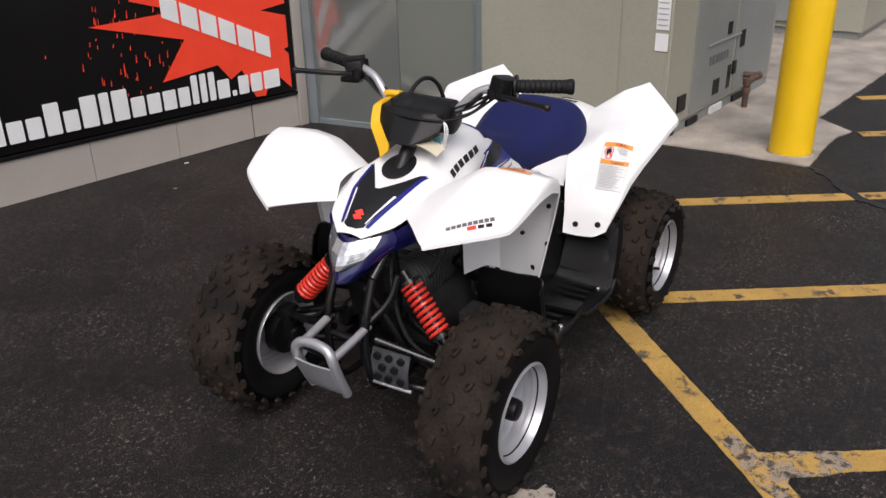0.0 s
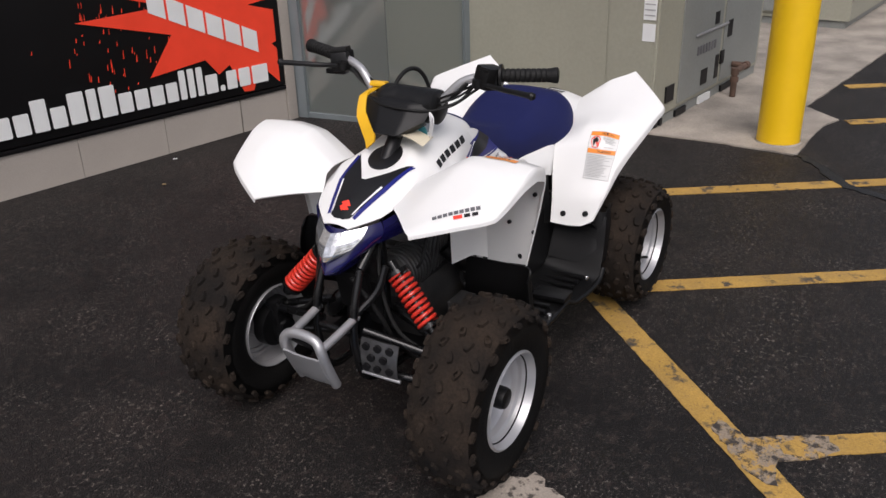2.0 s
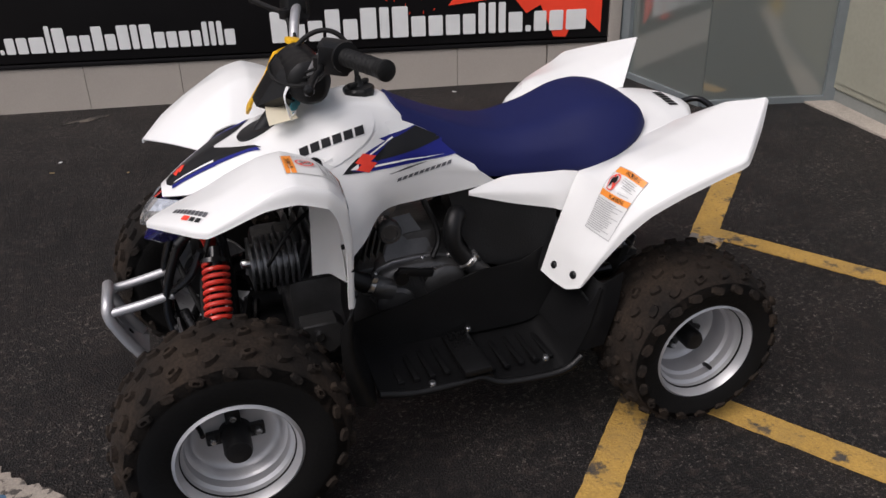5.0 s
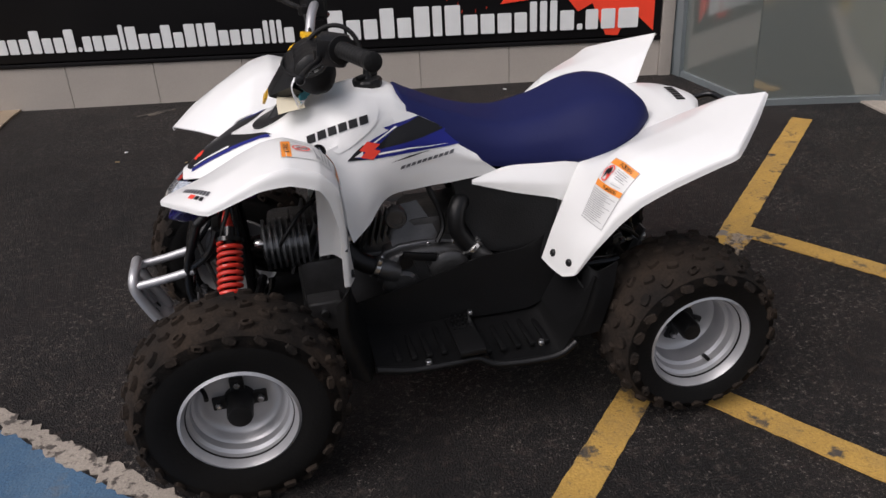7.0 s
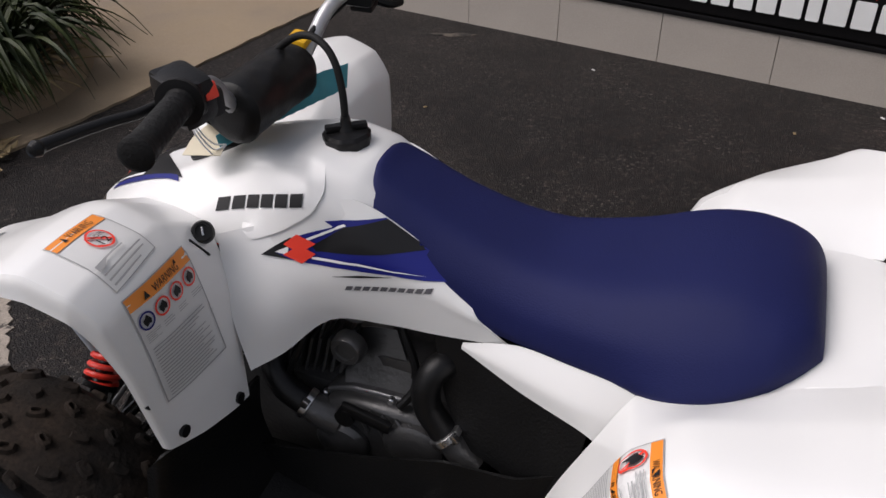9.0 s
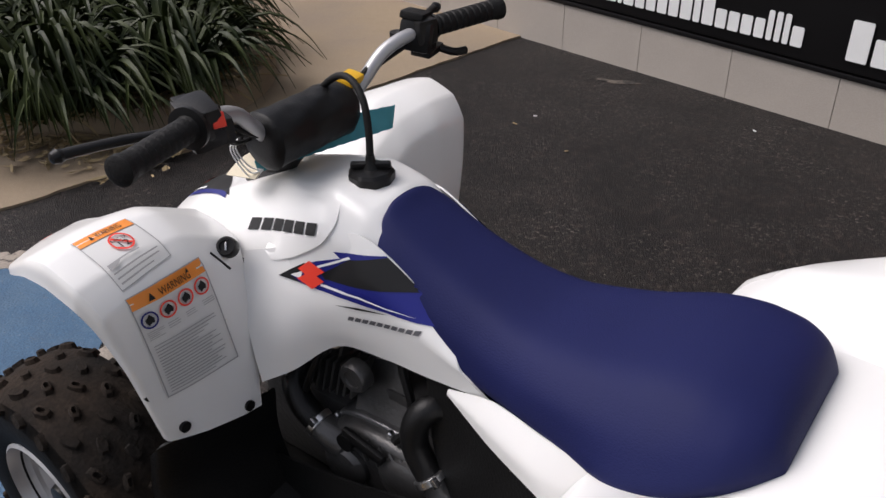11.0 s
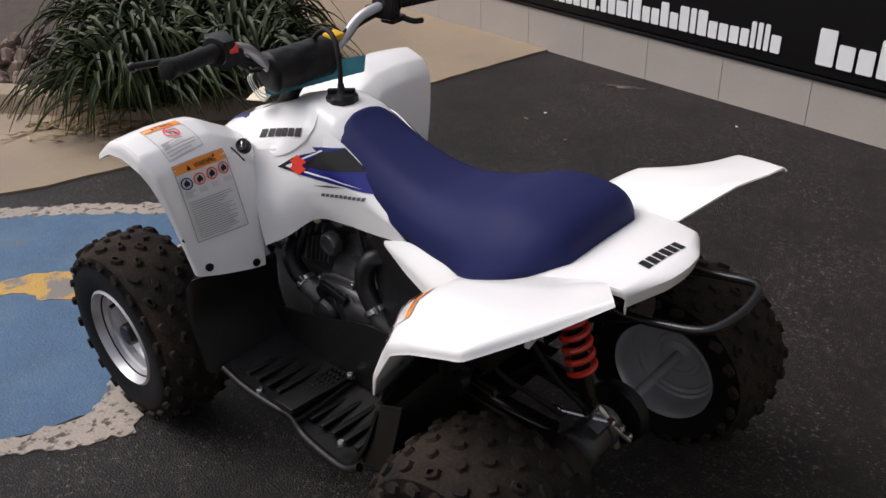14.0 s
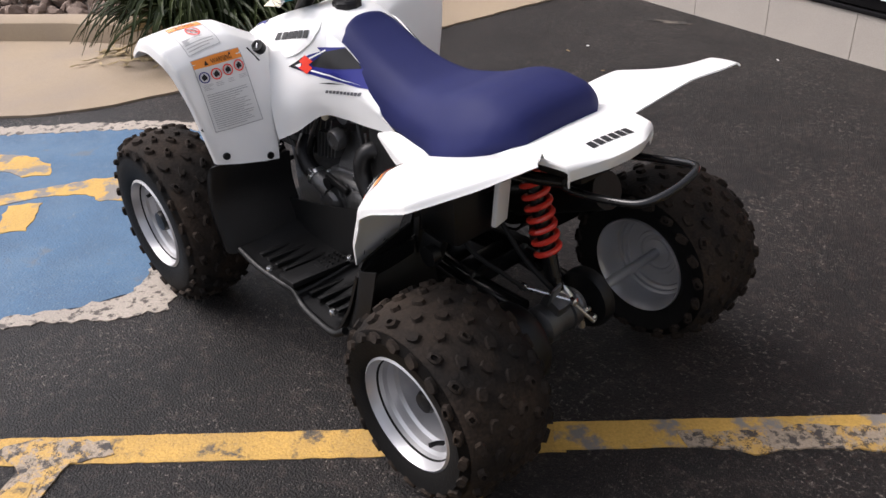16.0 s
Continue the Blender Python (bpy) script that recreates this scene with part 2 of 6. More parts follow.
def sheet(rows, nu, nv, thick=0.003, side=1, ease=1.0):
    """A smooth panel of real thickness through a grid of control points (u: rows, v: columns). side -1 flips y."""
    cols = [catmull(r, nv, ease) for r in rows]
    grid = [catmull([c[j] for c in cols], nu, ease) for j in range(nv + 1)]
    bm = bmesh.new()
    vs = [[bm.verts.new((p.x, p.y * side, p.z)) for p in line] for line in grid]
    for j in range(nv):
        for i in range(nu):
            bm.faces.new((vs[j][i], vs[j][i + 1], vs[j + 1][i + 1], vs[j + 1][i]))
    bmesh.ops.recalc_face_normals(bm, faces=bm.faces)
    bm.normal_update()
    up = sum((f.normal.z * f.calc_area() for f in bm.faces))
    if up < 0:
        bmesh.ops.reverse_faces(bm, faces=bm.faces)
        bm.normal_update()
    SHEET_FACES.append(len(bm.faces))
    if thick:
        top = list(bm.verts)
        norm = {v: v.normal.copy() for v in top}
        low = {v: bm.verts.new(v.co - norm[v] * thick) for v in top}
        faces = list(bm.faces)
        edges = [e for e in bm.edges if e.is_boundary]
        for f in faces:
            bm.faces.new([low[v] for v in reversed(f.verts)])
        for e in edges:
            a, b = e.verts
            bm.faces.new((a, b, low[b], low[a]))
    return bm


def tube(points, r, seg=10, n=0, closed=False, r2=None):
    """A round bar along a smooth curve."""
    pts = catmull(points, n or max(2, (len(points) - 1) * 6))
    bm = bmesh.new()
    rings = []
    ref = None
    for i, p in enumerate(pts):
        d = (pts[min(i + 1, len(pts) - 1)] - pts[max(i - 1, 0)]).normalized()
        if ref is None:
            ref = d.orthogonal().normalized()
        ref = (ref - d * ref.dot(d)).normalized()
        w = d.cross(ref)
        rad = r if r2 is None else r + (r2 - r) * i / (len(pts) - 1)
        rings.append([bm.verts.new(p + (ref * math.cos(a) + w * math.sin(a)) * rad) for a in [2 * math.pi * k / seg for k in range(seg)]])
    for a, b in zip(rings, rings[1:]):
        for k in range(seg):
            bm.faces.new((a[k], a[(k + 1) % seg], b[(k + 1) % seg], b[k]))
    bm.faces.new(rings[0][::-1])
    bm.faces.new(rings[-1])
    return bm


def lathe(profile, seg=40, start=Vector((0, 0, 0)), axis='Y', cap=True):
    """A turned body: profile of (radius, along), turned round an axis through start."""
    bm = bmesh.new()
    rings = []
    for r, h in profile:
        ring = []
        for k in range(seg):
            a = 2 * math.pi * k / seg
            c, s = math.cos(a) * r, math.sin(a) * r
            v = {'Y': (c, h, s), 'X': (h, c, s), 'Z': (c, s, h)}[axis]
            ring.append(bm.verts.new(Vector(v) + start))
        rings.append(ring)
    for a, b in zip(rings, rings[1:]):
        for k in range(seg):
            bm.faces.new((a[k], a[(k + 1) % seg], b[(k + 1) % seg], b[k]))
    if cap:
        for ring in (rings[0], rings[-1]):
            bm.faces.new(ring)
    return bm


def rod(a, b, r, seg=12):
    return tube([a, b], r, seg, 1)


def block(size, at=(0, 0, 0), bevel=0.0, turn=None, seg=2):
    bm = bmesh.new()
    bmesh.ops.create_cube(bm, size=1)
    bmesh.ops.scale(bm, vec=size, verts=bm.verts)
    if bevel:
        bmesh.ops.bevel(bm, geom=list(bm.edges), offset=bevel, segments=seg, affect='EDGES', profile=0.6)
    if turn:
        bmesh.ops.rotate(bm, matrix=Euler([radians(a) for a in turn]).to_matrix(), verts=bm.verts)
    bmesh.ops.translate(bm, vec=at, verts=bm.verts)
    return bm


def joined(*bms):
    out = bmesh.new()
    for b in bms:
        me = bpy.data.meshes.new("t")
        b.to_mesh(me)
        b.free()
        out.from_mesh(me)
        bpy.data.meshes.remove(me)
    return out


def slab(outline, z0, z1):
    """An upright prism over a plan outline."""
    bm = bmesh.new()
    low = [bm.verts.new((x, y, z0)) for x, y in outline]
    top = [bm.verts.new((x, y, z1)) for x, y in outline]
    k = len(outline)
    bm.faces.new(top)
    bm.faces.new(low[::-1])
    for i in range(k):
        bm.faces.new((low[i], low[(i + 1) % k], top[(i + 1) % k], top[i]))
    return bm


def ragged(points, step=0.06, amount=0.006, seed=0, closed=True):
    """A plan outline with an uneven edge."""
    rnd = random.Random(seed)
    out = []
    k = len(points)
    for i in range(k if closed else k - 1):
        a, b = Vector(points[i]), Vector(points[(i + 1) % k])
        m = max(1, int((b - a).length / step))
        nrm = Vector((-(b - a).y, (b - a).x)).normalized()
        for j in range(m):
            p = a.lerp(b, j / m) + nrm * rnd.uniform(-amount, amount)
            out.append((p.x, p.y))
    return out


# ---- the setting ----
ground = part("ground", slab([(-60, -60), (60, -60), (60, 60), (-60, 60)], -0.3, 0.0), ASPHALT, smooth=False)
tagged(ground, "dark worn asphalt of a parking lot", "ground", kind="structure")


def flat_piece(name, outline, mat, label, category, z0=-0.05, z1=0.002, group="", seed=0, amount=0.006, step=0.05, kind="structure"):
    ob = part(name, slab(ragged(outline, step, amount, seed), z0, z1), mat, smooth=False)
    return tagged(ob, label, category, group, kind)


walk_edge = [(-1.69, 2.95), (-1.71, 2.86), (-1.80, 2.20), (-1.85, 1.76), (-1.92, 1.20), (-1.98, 0.85), (-2.04, 0.55), (-2.085, 0.28), (-2.16, 0.0), (-2.29, -0.22), (-2.47, -0.41), (-3.05, -0.95), (-4.5, -2.1), (-7, -4.2)]
flat_piece("pavement", walk_edge + [(-16, -4.2), (-16, 7), (-1.8, 7)], CONCRETE, "tan concrete walk beside the asphalt", "pavement", z1=0.010, amount=0.007)
flat_piece("pavement_pad", [(2.32, 3.0), (2.31, 0.15), (2.32, -0.18), (2.295, -0.585), (2.83, -0.615), (3.0, -0.675), (3.19, -0.465), (4.55, -0.66), (9, -1.25), (9, 3)], SLAB,
           "stained concrete pad under the cabinets", "pavement", z1=0.008, amount=0.004, seed=4)

# painted lines: a long one and shorter ones that start from it
STALL = Vector((0.56, -0.828))


def stripe(name, a, b, width, mat, seed, label="yellow painted line on the asphalt", z1=0.002):
    a, b = Vector(a), Vector(b)
    d = (b - a).normalized()
    w = Vector((-d.y, d.x)) * width / 2
    return flat_piece(name, [a + w, a - w, b - w, b + w], mat, label, "line", z1=z1, group="painted lines", seed=seed, amount=0.0016, step=0.02)


stripe("painted_line", (-1.652, -2.568), (0.645, -0.107), 0.084, YELLOW, 1)
stripe("painted_line", (0.626, -0.118), (1.112, 0.400), 0.084, YELLOW_WORN, 2, "yellow painted line worn down to pale patches", z1=0.0026)
stripe("painted_line", (1.11, 0.398), (1.955, 1.302), 0.088, YELLOW, 3)
for i, (a, length) in enumerate([((-0.10, -0.935), 3.05), ((0.585, -0.330), 3.0), ((1.15, 0.400), 2.9), ((2.985, -0.72), 1.6), ((3.77, -0.60), 1.6)]):
    a = Vector(a)
    stripe("painted_line", a, a + STALL * length, 0.078, YELLOW, 10 + i, z1=0.0032)

BC = [(-0.60, -0.515), (-0.90, -0.235), (-1.14, 0.0), (-1.43, 0.30), (-1.60, 0.19), (-1.83, 0.0), (-2.24, -0.45), (-2.80, -1.0), (-1.85, -1.95), (-1.27, -1.40), (-0.73, -0.86)]
flat_piece("painted_bay", BC, BLUE_PAINT, "faded blue painted bay on the asphalt", "painted bay", z1=0.0018, amount=0.008, seed=21)
BORDERS = [
    ([(-1.38, 0.38), (-1.44, 0.28), (-1.60, 0.17), (-1.83, -0.02), (-2.24, -0.47), (-2.80, -1.02), (-2.87, -0.96), (-2.31, -0.41), (-1.88, 0.05), (-1.64, 0.25)], "worn white border of the blue bay"),
    ([(-0.46, -0.49), (-0.51, -0.63), (-0.63, -0.75), (-0.72, -0.87), (-0.76, -0.84), (-0.66, -0.69), (-0.61, -0.525), (-0.70, -0.425), (-0.90, -0.232), (-1.14, 0.0), (-1.38, 0.26), (-1.36, 0.30), (-1.11, 0.045), (-0.86, -0.195), (-0.64, -0.405), (-0.53, -0.43)],
     "chipped white corner of the blue bay"),
]
for i, (o, lab) in enumerate(BORDERS):
    flat_piece("painted_border", o, WHITE_PAINT, lab, "line", z1=0.0032, group="bay borders", seed=22 + i, amount=0.013, step=0.018)
MARKS = [
    [(-1.96, -0.56), (-1.97, -0.48), (-1.935, -0.444), (-1.83, -0.395), (-1.72, -0.375), (-1.62, -0.41), (-1.68, -0.49), (-1.77, -0.51), (-1.87, -0.575)],
    [(-1.60, -0.64), (-1.51, -0.44), (-1.445, -0.29), (-1.367, -0.214), (-1.187, -0.29), (-1.26, -0.363), (-1.35, -0.375), (-1.44, -0.48), (-1.499, -0.625)],
    [(-1.475, -0.605), (-1.402, -0.515), (-1.234, -0.623), (-1.297, -0.713)],
]
for i, o in enumerate(MARKS):
    flat_piece("painted_mark", o, YELLOW_WORN, "flaking yellow mark painted on the blue bay", "painted mark", z1=0.0038, group="bay marks", seed=30 + i, amount=0.006, step=0.022)

# ---- the shop wall with its banner ----
wall = thing("wall_north", "shop wall on a pale painted block plinth", "wall", kind="structure", at=(0, 2.547, -0.004))
wall.rotation_euler = (0, 0.013, -math.atan(0.213))
part("wall_body", block((16, 0.2, 3.2), (-6.26, 0.12, 1.4)), BLOCK, wall, smooth=False)
part("plinth_core", block((16, 0.03, 0.31), (-6.26, 0.020, 0.053)), MORTAR, wall, smooth=False)
bm0 = block((0.4685, 0.05, 0.258), (0, 0, 0), 0.0015)
me0 = bpy.data.meshes.new("plinth_block")
bm0.to_mesh(me0)
bm0.free()
me0.materials.append(BLOCK)
for i in range(-13, 4):
    o = new("plinth_block", me0)
    o.parent = wall
    o.location = (-0.028 + 0.471 * i + 0.2355, 0.006, 0.083)
    if i == 3:
        o.location.x, o.scale.x = 1.5475, 0.312 / 0.4685
part("ledge", block((8.4, 0.05, 0.022), (-2.48, -0.004, 0.225), 0.004), BANNER, wall, "dark ledge under the banner")
part("wall_end", block((0.065, 0.07, 3.0), (1.738, 0.0, 1.4), 0.006), BLOCK, wall, "pale block edge of the wall")

banner = thing("banner", "black vinyl banner with a red starburst and white lettering", "banner", at=(0, 2.547, -0.004))
banner.rotation_euler = wall.rotation_euler
part("cloth", block((8.2, 0.006, 1.3), (-2.40, -0.028, 0.895), 0.002), BANNER, banner)


def flat_shape(points, y, depth=0.003):
    """A flat shape in the plane of the banner, from (along, up) points."""
    bm = bmesh.new()
    f = bm.faces.new([bm.verts.new((a, y, b)) for a, b in points])
    g = bmesh.ops.extrude_face_region(bm, geom=[f])
    bmesh.ops.translate(bm, vec=(0, -depth, 0), verts=[v for v in g["geom"] if isinstance(v, bmesh.types.BMVert)])
    return bm


STAR = [(0.50, 0.735), (0.95, 0.755), (0.71, 0.83), (0.80, 1.0), (1.05, 0.93), (1.2, 1.12), (1.33, 0.9), (1.575, 0.95), (1.575, 0.72), (1.42, 0.70), (1.575, 0.655), (1.575, 0.48),
        (1.545, 0.47), (1.575, 0.44), (1.575, 0.245), (1.46, 0.36), (1.40, 0.23), (1.34, 0.235), (1.27, 0.40), (1.20, 0.36), (1.13, 0.45), (0.82, 0.415), (0.965, 0.61)]
STAR = [(x * 1.045 + 0.015, z + 0.022) for x, z in STAR]
part("starburst", flat_shape(STAR, -0.0345), BAN_RED, banner, "orange-red starburst", smooth=False)
rs = random.Random(5)
for k in range(64):
    a, b = rs.gauss(0.72, 0.13), rs.uniform(0.40, 0.86)
    w, h = rs.uniform(0.002, 0.006), rs.uniform(0.008, 0.045)
    part("spatter", flat_shape([(a, b), (a + w, b + 0.002), (a + w * 1.3, b + h), (a + w * 0.5, b + h * 0.6)], -0.0345), BAN_RED, banner, smooth=False)


def plain_letters(widths, x0, z0, height, gap, total, y, mat, slope=0.0):
    """Plain upright bars in place of brand lettering: one bar for each letter (width, height factor)."""
    scale = total / (sum(w for w, _ in widths) + gap * (len(widths) - 1))
    a = x0
    for w, h in widths:
        w *= scale
        z = z0 + slope * (a - x0)
        hh = height * h
        part("lettering_bar", flat_shape([(a + 0.004, z), (a + w - 0.004, z), (a + w, z + 0.006), (a + w, z + hh - 0.006), (a + w - 0.004, z + hh), (a + 0.004, z + hh), (a, z + hh - 0.006), (a, z + 0.006)], y),
             mat, banner, smooth=False)
        a += w + gap * scale


NAME = [(1, 1), (.9, .66), (.9, .66), (.9, 1), (.9, .66), (1, 1), (.6, 1), (1, 1), (.9, .66), (.9, .66), (.9, .66), (.8, .66), (.45, 1), (.45, 1), (.45, 1), (.9, .66)]
DOT = [(.35, .2), (.8, .66), (.9, .66), (1.3, .66)]
plain_letters(NAME + DOT, -0.02, 0.290, 0.153, 0.2, 1.60, -0.038, BAN_WHITE)
plain_letters([(.6, 1), (.9, .66), (.9, .66), (.9, .66), (.9, 1), (.9, .66), (.9, .66), (.9, 1)] + DOT + [(.4, 1.1)] + NAME, -1.80, 0.292, 0.118, 0.2, 1.60, -0.034, BAN_WHITE)

# ---- glazed corner ----
glazed = thing("window_1", "grey aluminium framed glazed corner reflecting the lot", "window", kind="structure")
C0, C1, C2 = Vector((1.765, 2.175)), Vector((1.852, 1.55)), Vector((2.41, 1.395))


def upright(a, b, z0, z1, thick, name, mat, parent, label=""):
    d = (b - a).normalized()
    w = Vector((-d.y, d.x)) * thick / 2
    return part(name, slab([a + w, a - w, b - w, b + w], z0, z1), mat, parent, label, smooth=False)


upright(C0, C0.lerp(C1, 0.13), 0, 2.6, 0.06, "window_frame", ALU, glazed)
upright(C0.lerp(C1, 0.13), C1, 0.03, 2.6, 0.012, "pane", GLASS, glazed)
upright(C1, C2, 0.03, 2.6, 0.012, "pane", GLASS, glazed)
upright(C0.lerp(C1, 0.13), C1, 0, 0.03, 0.04, "window_sill", ALU, glazed)
upright(C1, C2, 0, 0.03, 0.04, "window_sill", ALU, glazed)
upright(C2, C2 + Vector((0.05, -0.017)), 0, 2.6, 0.05, "window_frame", ALU, glazed)
upright(Vector((1.98, 2.30)), Vector((3.02, 1.95)), 0, 2.8, 0.1, "wall_inside", ACSIDE, glazed)

# ---- the equipment cabinets ----
cabinet = thing("equipment_cabinet", "large grey-green metal rooftop-style cooling cabinet on a concrete pad", "cabinet", at=(2.345, 0.175, 0.0))
fv = Vector((0.10, 1.25)).normalized()
sv = Vector((1.0, -0.125)).normalized()


def cab(u0, u1, v0, v1, z0, z1, name, mat, label="", bev=0.0):
    """A box in the cabinet's own axes: u along its long face, v along its end face."""
    pts = [fv * u0 + sv * v0, fv * u0 + sv * v1, fv * u1 + sv * v1, fv * u1 + sv * v0]
    bm = slab([tuple(p) for p in pts], z0, z1)
    if bev:
        bmesh.ops.bevel(bm, geom=list(bm.edges), offset=bev, segments=3, affect='EDGES')
    return part(name, bm, mat, cabinet, label)


cab(0.0, 1.20, 0.0, 1.55, 0.06, 1.9, "body", ACPAINT, bev=0.012)
cab(0.01, 1.19, 0.01, 1.54, 0.0, 0.06, "base_rail", ACSIDE)
cab(0.286, 1.17, -0.006, 0.0, 0.10, 1.88, "side_panel", ACPAINT, bev=0.002)
cab(0.02, 0.278, -0.006, 0.0, 0.10, 1.88, "corner_panel", ACPAINT, bev=0.002)
cab(0.012, 0.082, -0.0095, -0.006, 0.60, 1.1, "rating_plate", BAN_WHITE, "white rating plate with small print")
cab(0.012, 0.082, -0.0095, -0.006, 0.49, 0.58, "rating_plate", BAN_WHITE)
for k in range(16):
    cab(0.019, 0.075, -0.0110, -0.0095, 0.62 + k * 0.028, 0.627 + k * 0.028, "print_bar", TEXT_GREY)
cab(-0.006, 0.0, 0.30, 0.86, 0.09, 1.85, "access_panel", ACSIDE, bev=0.002)
cab(-0.006, 0.0, 0.90, 1.50, 0.09, 1.85, "access_panel", ACSIDE, bev=0.002)
for v in (0.52, 0.56, 0.60, 0.64, 0.68, 0.72, 0.76):
    cab(-0.010, -0.006, v, v + 0.022, 0.32, 0.37, "louvre", DEC_GREY)
for v, z, w, h in ((0.14, 0.13, 0.10, 0.09), (0.60, 0.13, 0.09, 0.09), (0.80, 0.13, 0.05, 0.14), (0.88, 0.20, 0.05, 0.08), (0.95, 0.35, 0.07, 0.10), (0.05, 0.10, 0.03, 0.06), (0.74, 0.46, 0.06, 0.07)):
    cab(-0.009, 0.002, v, v + w, z, z + h, "knockout", DEC_BLACK)
for v, w in ((0.04, 0.03), (0.10, 0.03), (0.30, 0.14), (0.95, 0.16)):
    cab(-0.003, 0.012, v, v + w, 0.015, 0.05, "fork_slot", DEC_BLACK)
cab(-0.013, -0.006, 0.48, 0.95, 0.43, 0.445, "handle", SILVER, bev=0.003)
cab(-0.004, 0.012, 0.62, 0.78, 0.012, 0.055, "label_plate", BAN_WHITE)
pipe = tagged(part("drain_pipe", joined(rod((3.22, -0.035, 0.010), (3.22, -0.035, 0.17), 0.018), rod((3.205, -0.035, 0.165), (3.41, -0.055, 0.165), 0.018), rod((3.40, -0.055, 0.165), (3.40, 0.03, 0.165), 0.018), rod((3.22, -0.035, 0.10), (3.22, -0.035, 0.13), 0.025), rod((3.22, -0.035, 0.145), (3.22, -0.035, 0.185), 0.024), rod((3.38, -0.052, 0.165), (3.42, -0.056, 0.165), 0.024)), PIPE),
              "rusty brown trap pipe beside the cabinet", "pipe")
far_cab = thing("equipment_cabinet", "grey-green metal cabinet further along the pad", "cabinet")
part("body", slab([(5.6, -0.34), (7.2, -0.5), (7.3, 1.4), (5.7, 1.5)], 0.07, 1.7), ACPAINT, far_cab, smooth=False)
part("base_rail", slab([(5.62, -0.31), (7.18, -0.47), (7.28, 1.38), (5.72, 1.48)], 0.0, 0.07), ACSIDE, far_cab, smooth=False)
part("side_panel", slab([(5.592, -0.05), (5.60, -0.05), (5.67, 1.4), (5.662, 1.4)], 0.12, 1.66), ACSIDE, far_cab, smooth=False)

bollard = thing("bollard", "glossy yellow painted steel bollard set in concrete", "bollard", at=(2.482, -0.458, 0))
prof = [(0.0, 0.0), (0.106, 0.0), (0.107, 0.02), (0.106, 0.04), (0.1065, 0.5), (0.106, 1.24), (0.10, 1.29), (0.08, 1.33), (0.04, 1.355), (0.0, 1.36)]
part("base_ring", lathe([(0.112, 0.0), (0.115, 0.008), (0.110, 0.016)], 40, axis='Z', cap=False), SLAB, bollard, "grout round the foot")
part("post", lathe([(max(r, 0.001), h) for r, h in prof], 48, axis='Z'), POLE, bollard)

# ---- the planted island ----
BED = [(-6.5, -2.1), (-3.75, 0.04), (-3.22, 0.42), (-2.66, 0.72), (-2.30, 1.0), (-2.20, 1.35), (-2.45, 1.72), (-3.0, 2.04), (-4.0, 2.29), (-8, 2.6), (-12, 1.0)]
flat_piece("planting_bed", BED, SOIL, "brown soil of a planted island", "planting bed", z0=-0.02, z1=0.08, amount=0.01)
kerb_pts = [Vector((x, y, 0)) for x, y in [(-6.5, -2.14), (-3.75, 0.0), (-3.22, 0.38), (-2.62, 0.70), (-2.24, 0.98), (-2.14, 1.35), (-2.40, 1.78), (-3.0, 2.1), (-4.0, 2.35)]]
kp = catmull(kerb_pts, 42)
bm = bmesh.new()
rings = []
for i, p in enumerate(kp):
    d = (kp[min(i + 1, 42)] - kp[max(i - 1, 0)]).normalized()
    w = Vector((d.y, -d.x, 0))
    rings.append([bm.verts.new(p + w * a + Vector((0, 0, h))) for a, h in ((0.02, 0.0), (0.01, 0.07), (0.0, 0.105), (-0.02, 0.118), (-0.13, 0.12), (-0.15, 0.10), (-0.155, 0.0))])
for a, b in zip(rings, rings[1:]):
    for k in range(6):
        bm.faces.new((a[k], a[k + 1], b[k + 1], b[k]))
tagged(part("kerb", bm, CONCRETE), "worn tan concrete kerb round the bed", "kerb", kind="structure")

rock = random.Random(11)
rock_bm = bmesh.new()
bmesh.ops.create_icosphere(rock_bm, subdivisions=2, radius=1)
for v in rock_bm.verts:
    v.co *= 1 + 0.34 * noise.noise(v.co * 1.9)
rock_me = bpy.data.meshes.new("stone")
rock_bm.to_mesh(rock_me)
rock_bm.free()
rock_me.materials.append(STONE)
rocks = thing("rock_border", "rounded brown stones heaped behind the kerb", "stones")
along = Vector((0.812, 0.584))
for k in range(290):
    d, s = 0.17 + 1.0 * rock.random() ** 1.5, rock.uniform(-1.6, 1.5)
    p = Vector((-3.75, 0.04)) + along * s + Vector((-along.y, along.x)) * d
    r = rock.uniform(0.024, 0.055)
    o = new("stone", rock_me)
    o.parent = rocks
    o.location = (p.x, p.y, 0.08 + r * 0.35 + 0.06 * d * rock.random())
    o.rotation_euler = [rock.uniform(0, 6) for _ in range(3)]
    o.scale = (r * rock.uniform(0.9, 1.4), r, r * rock.uniform(0.5, 0.8))


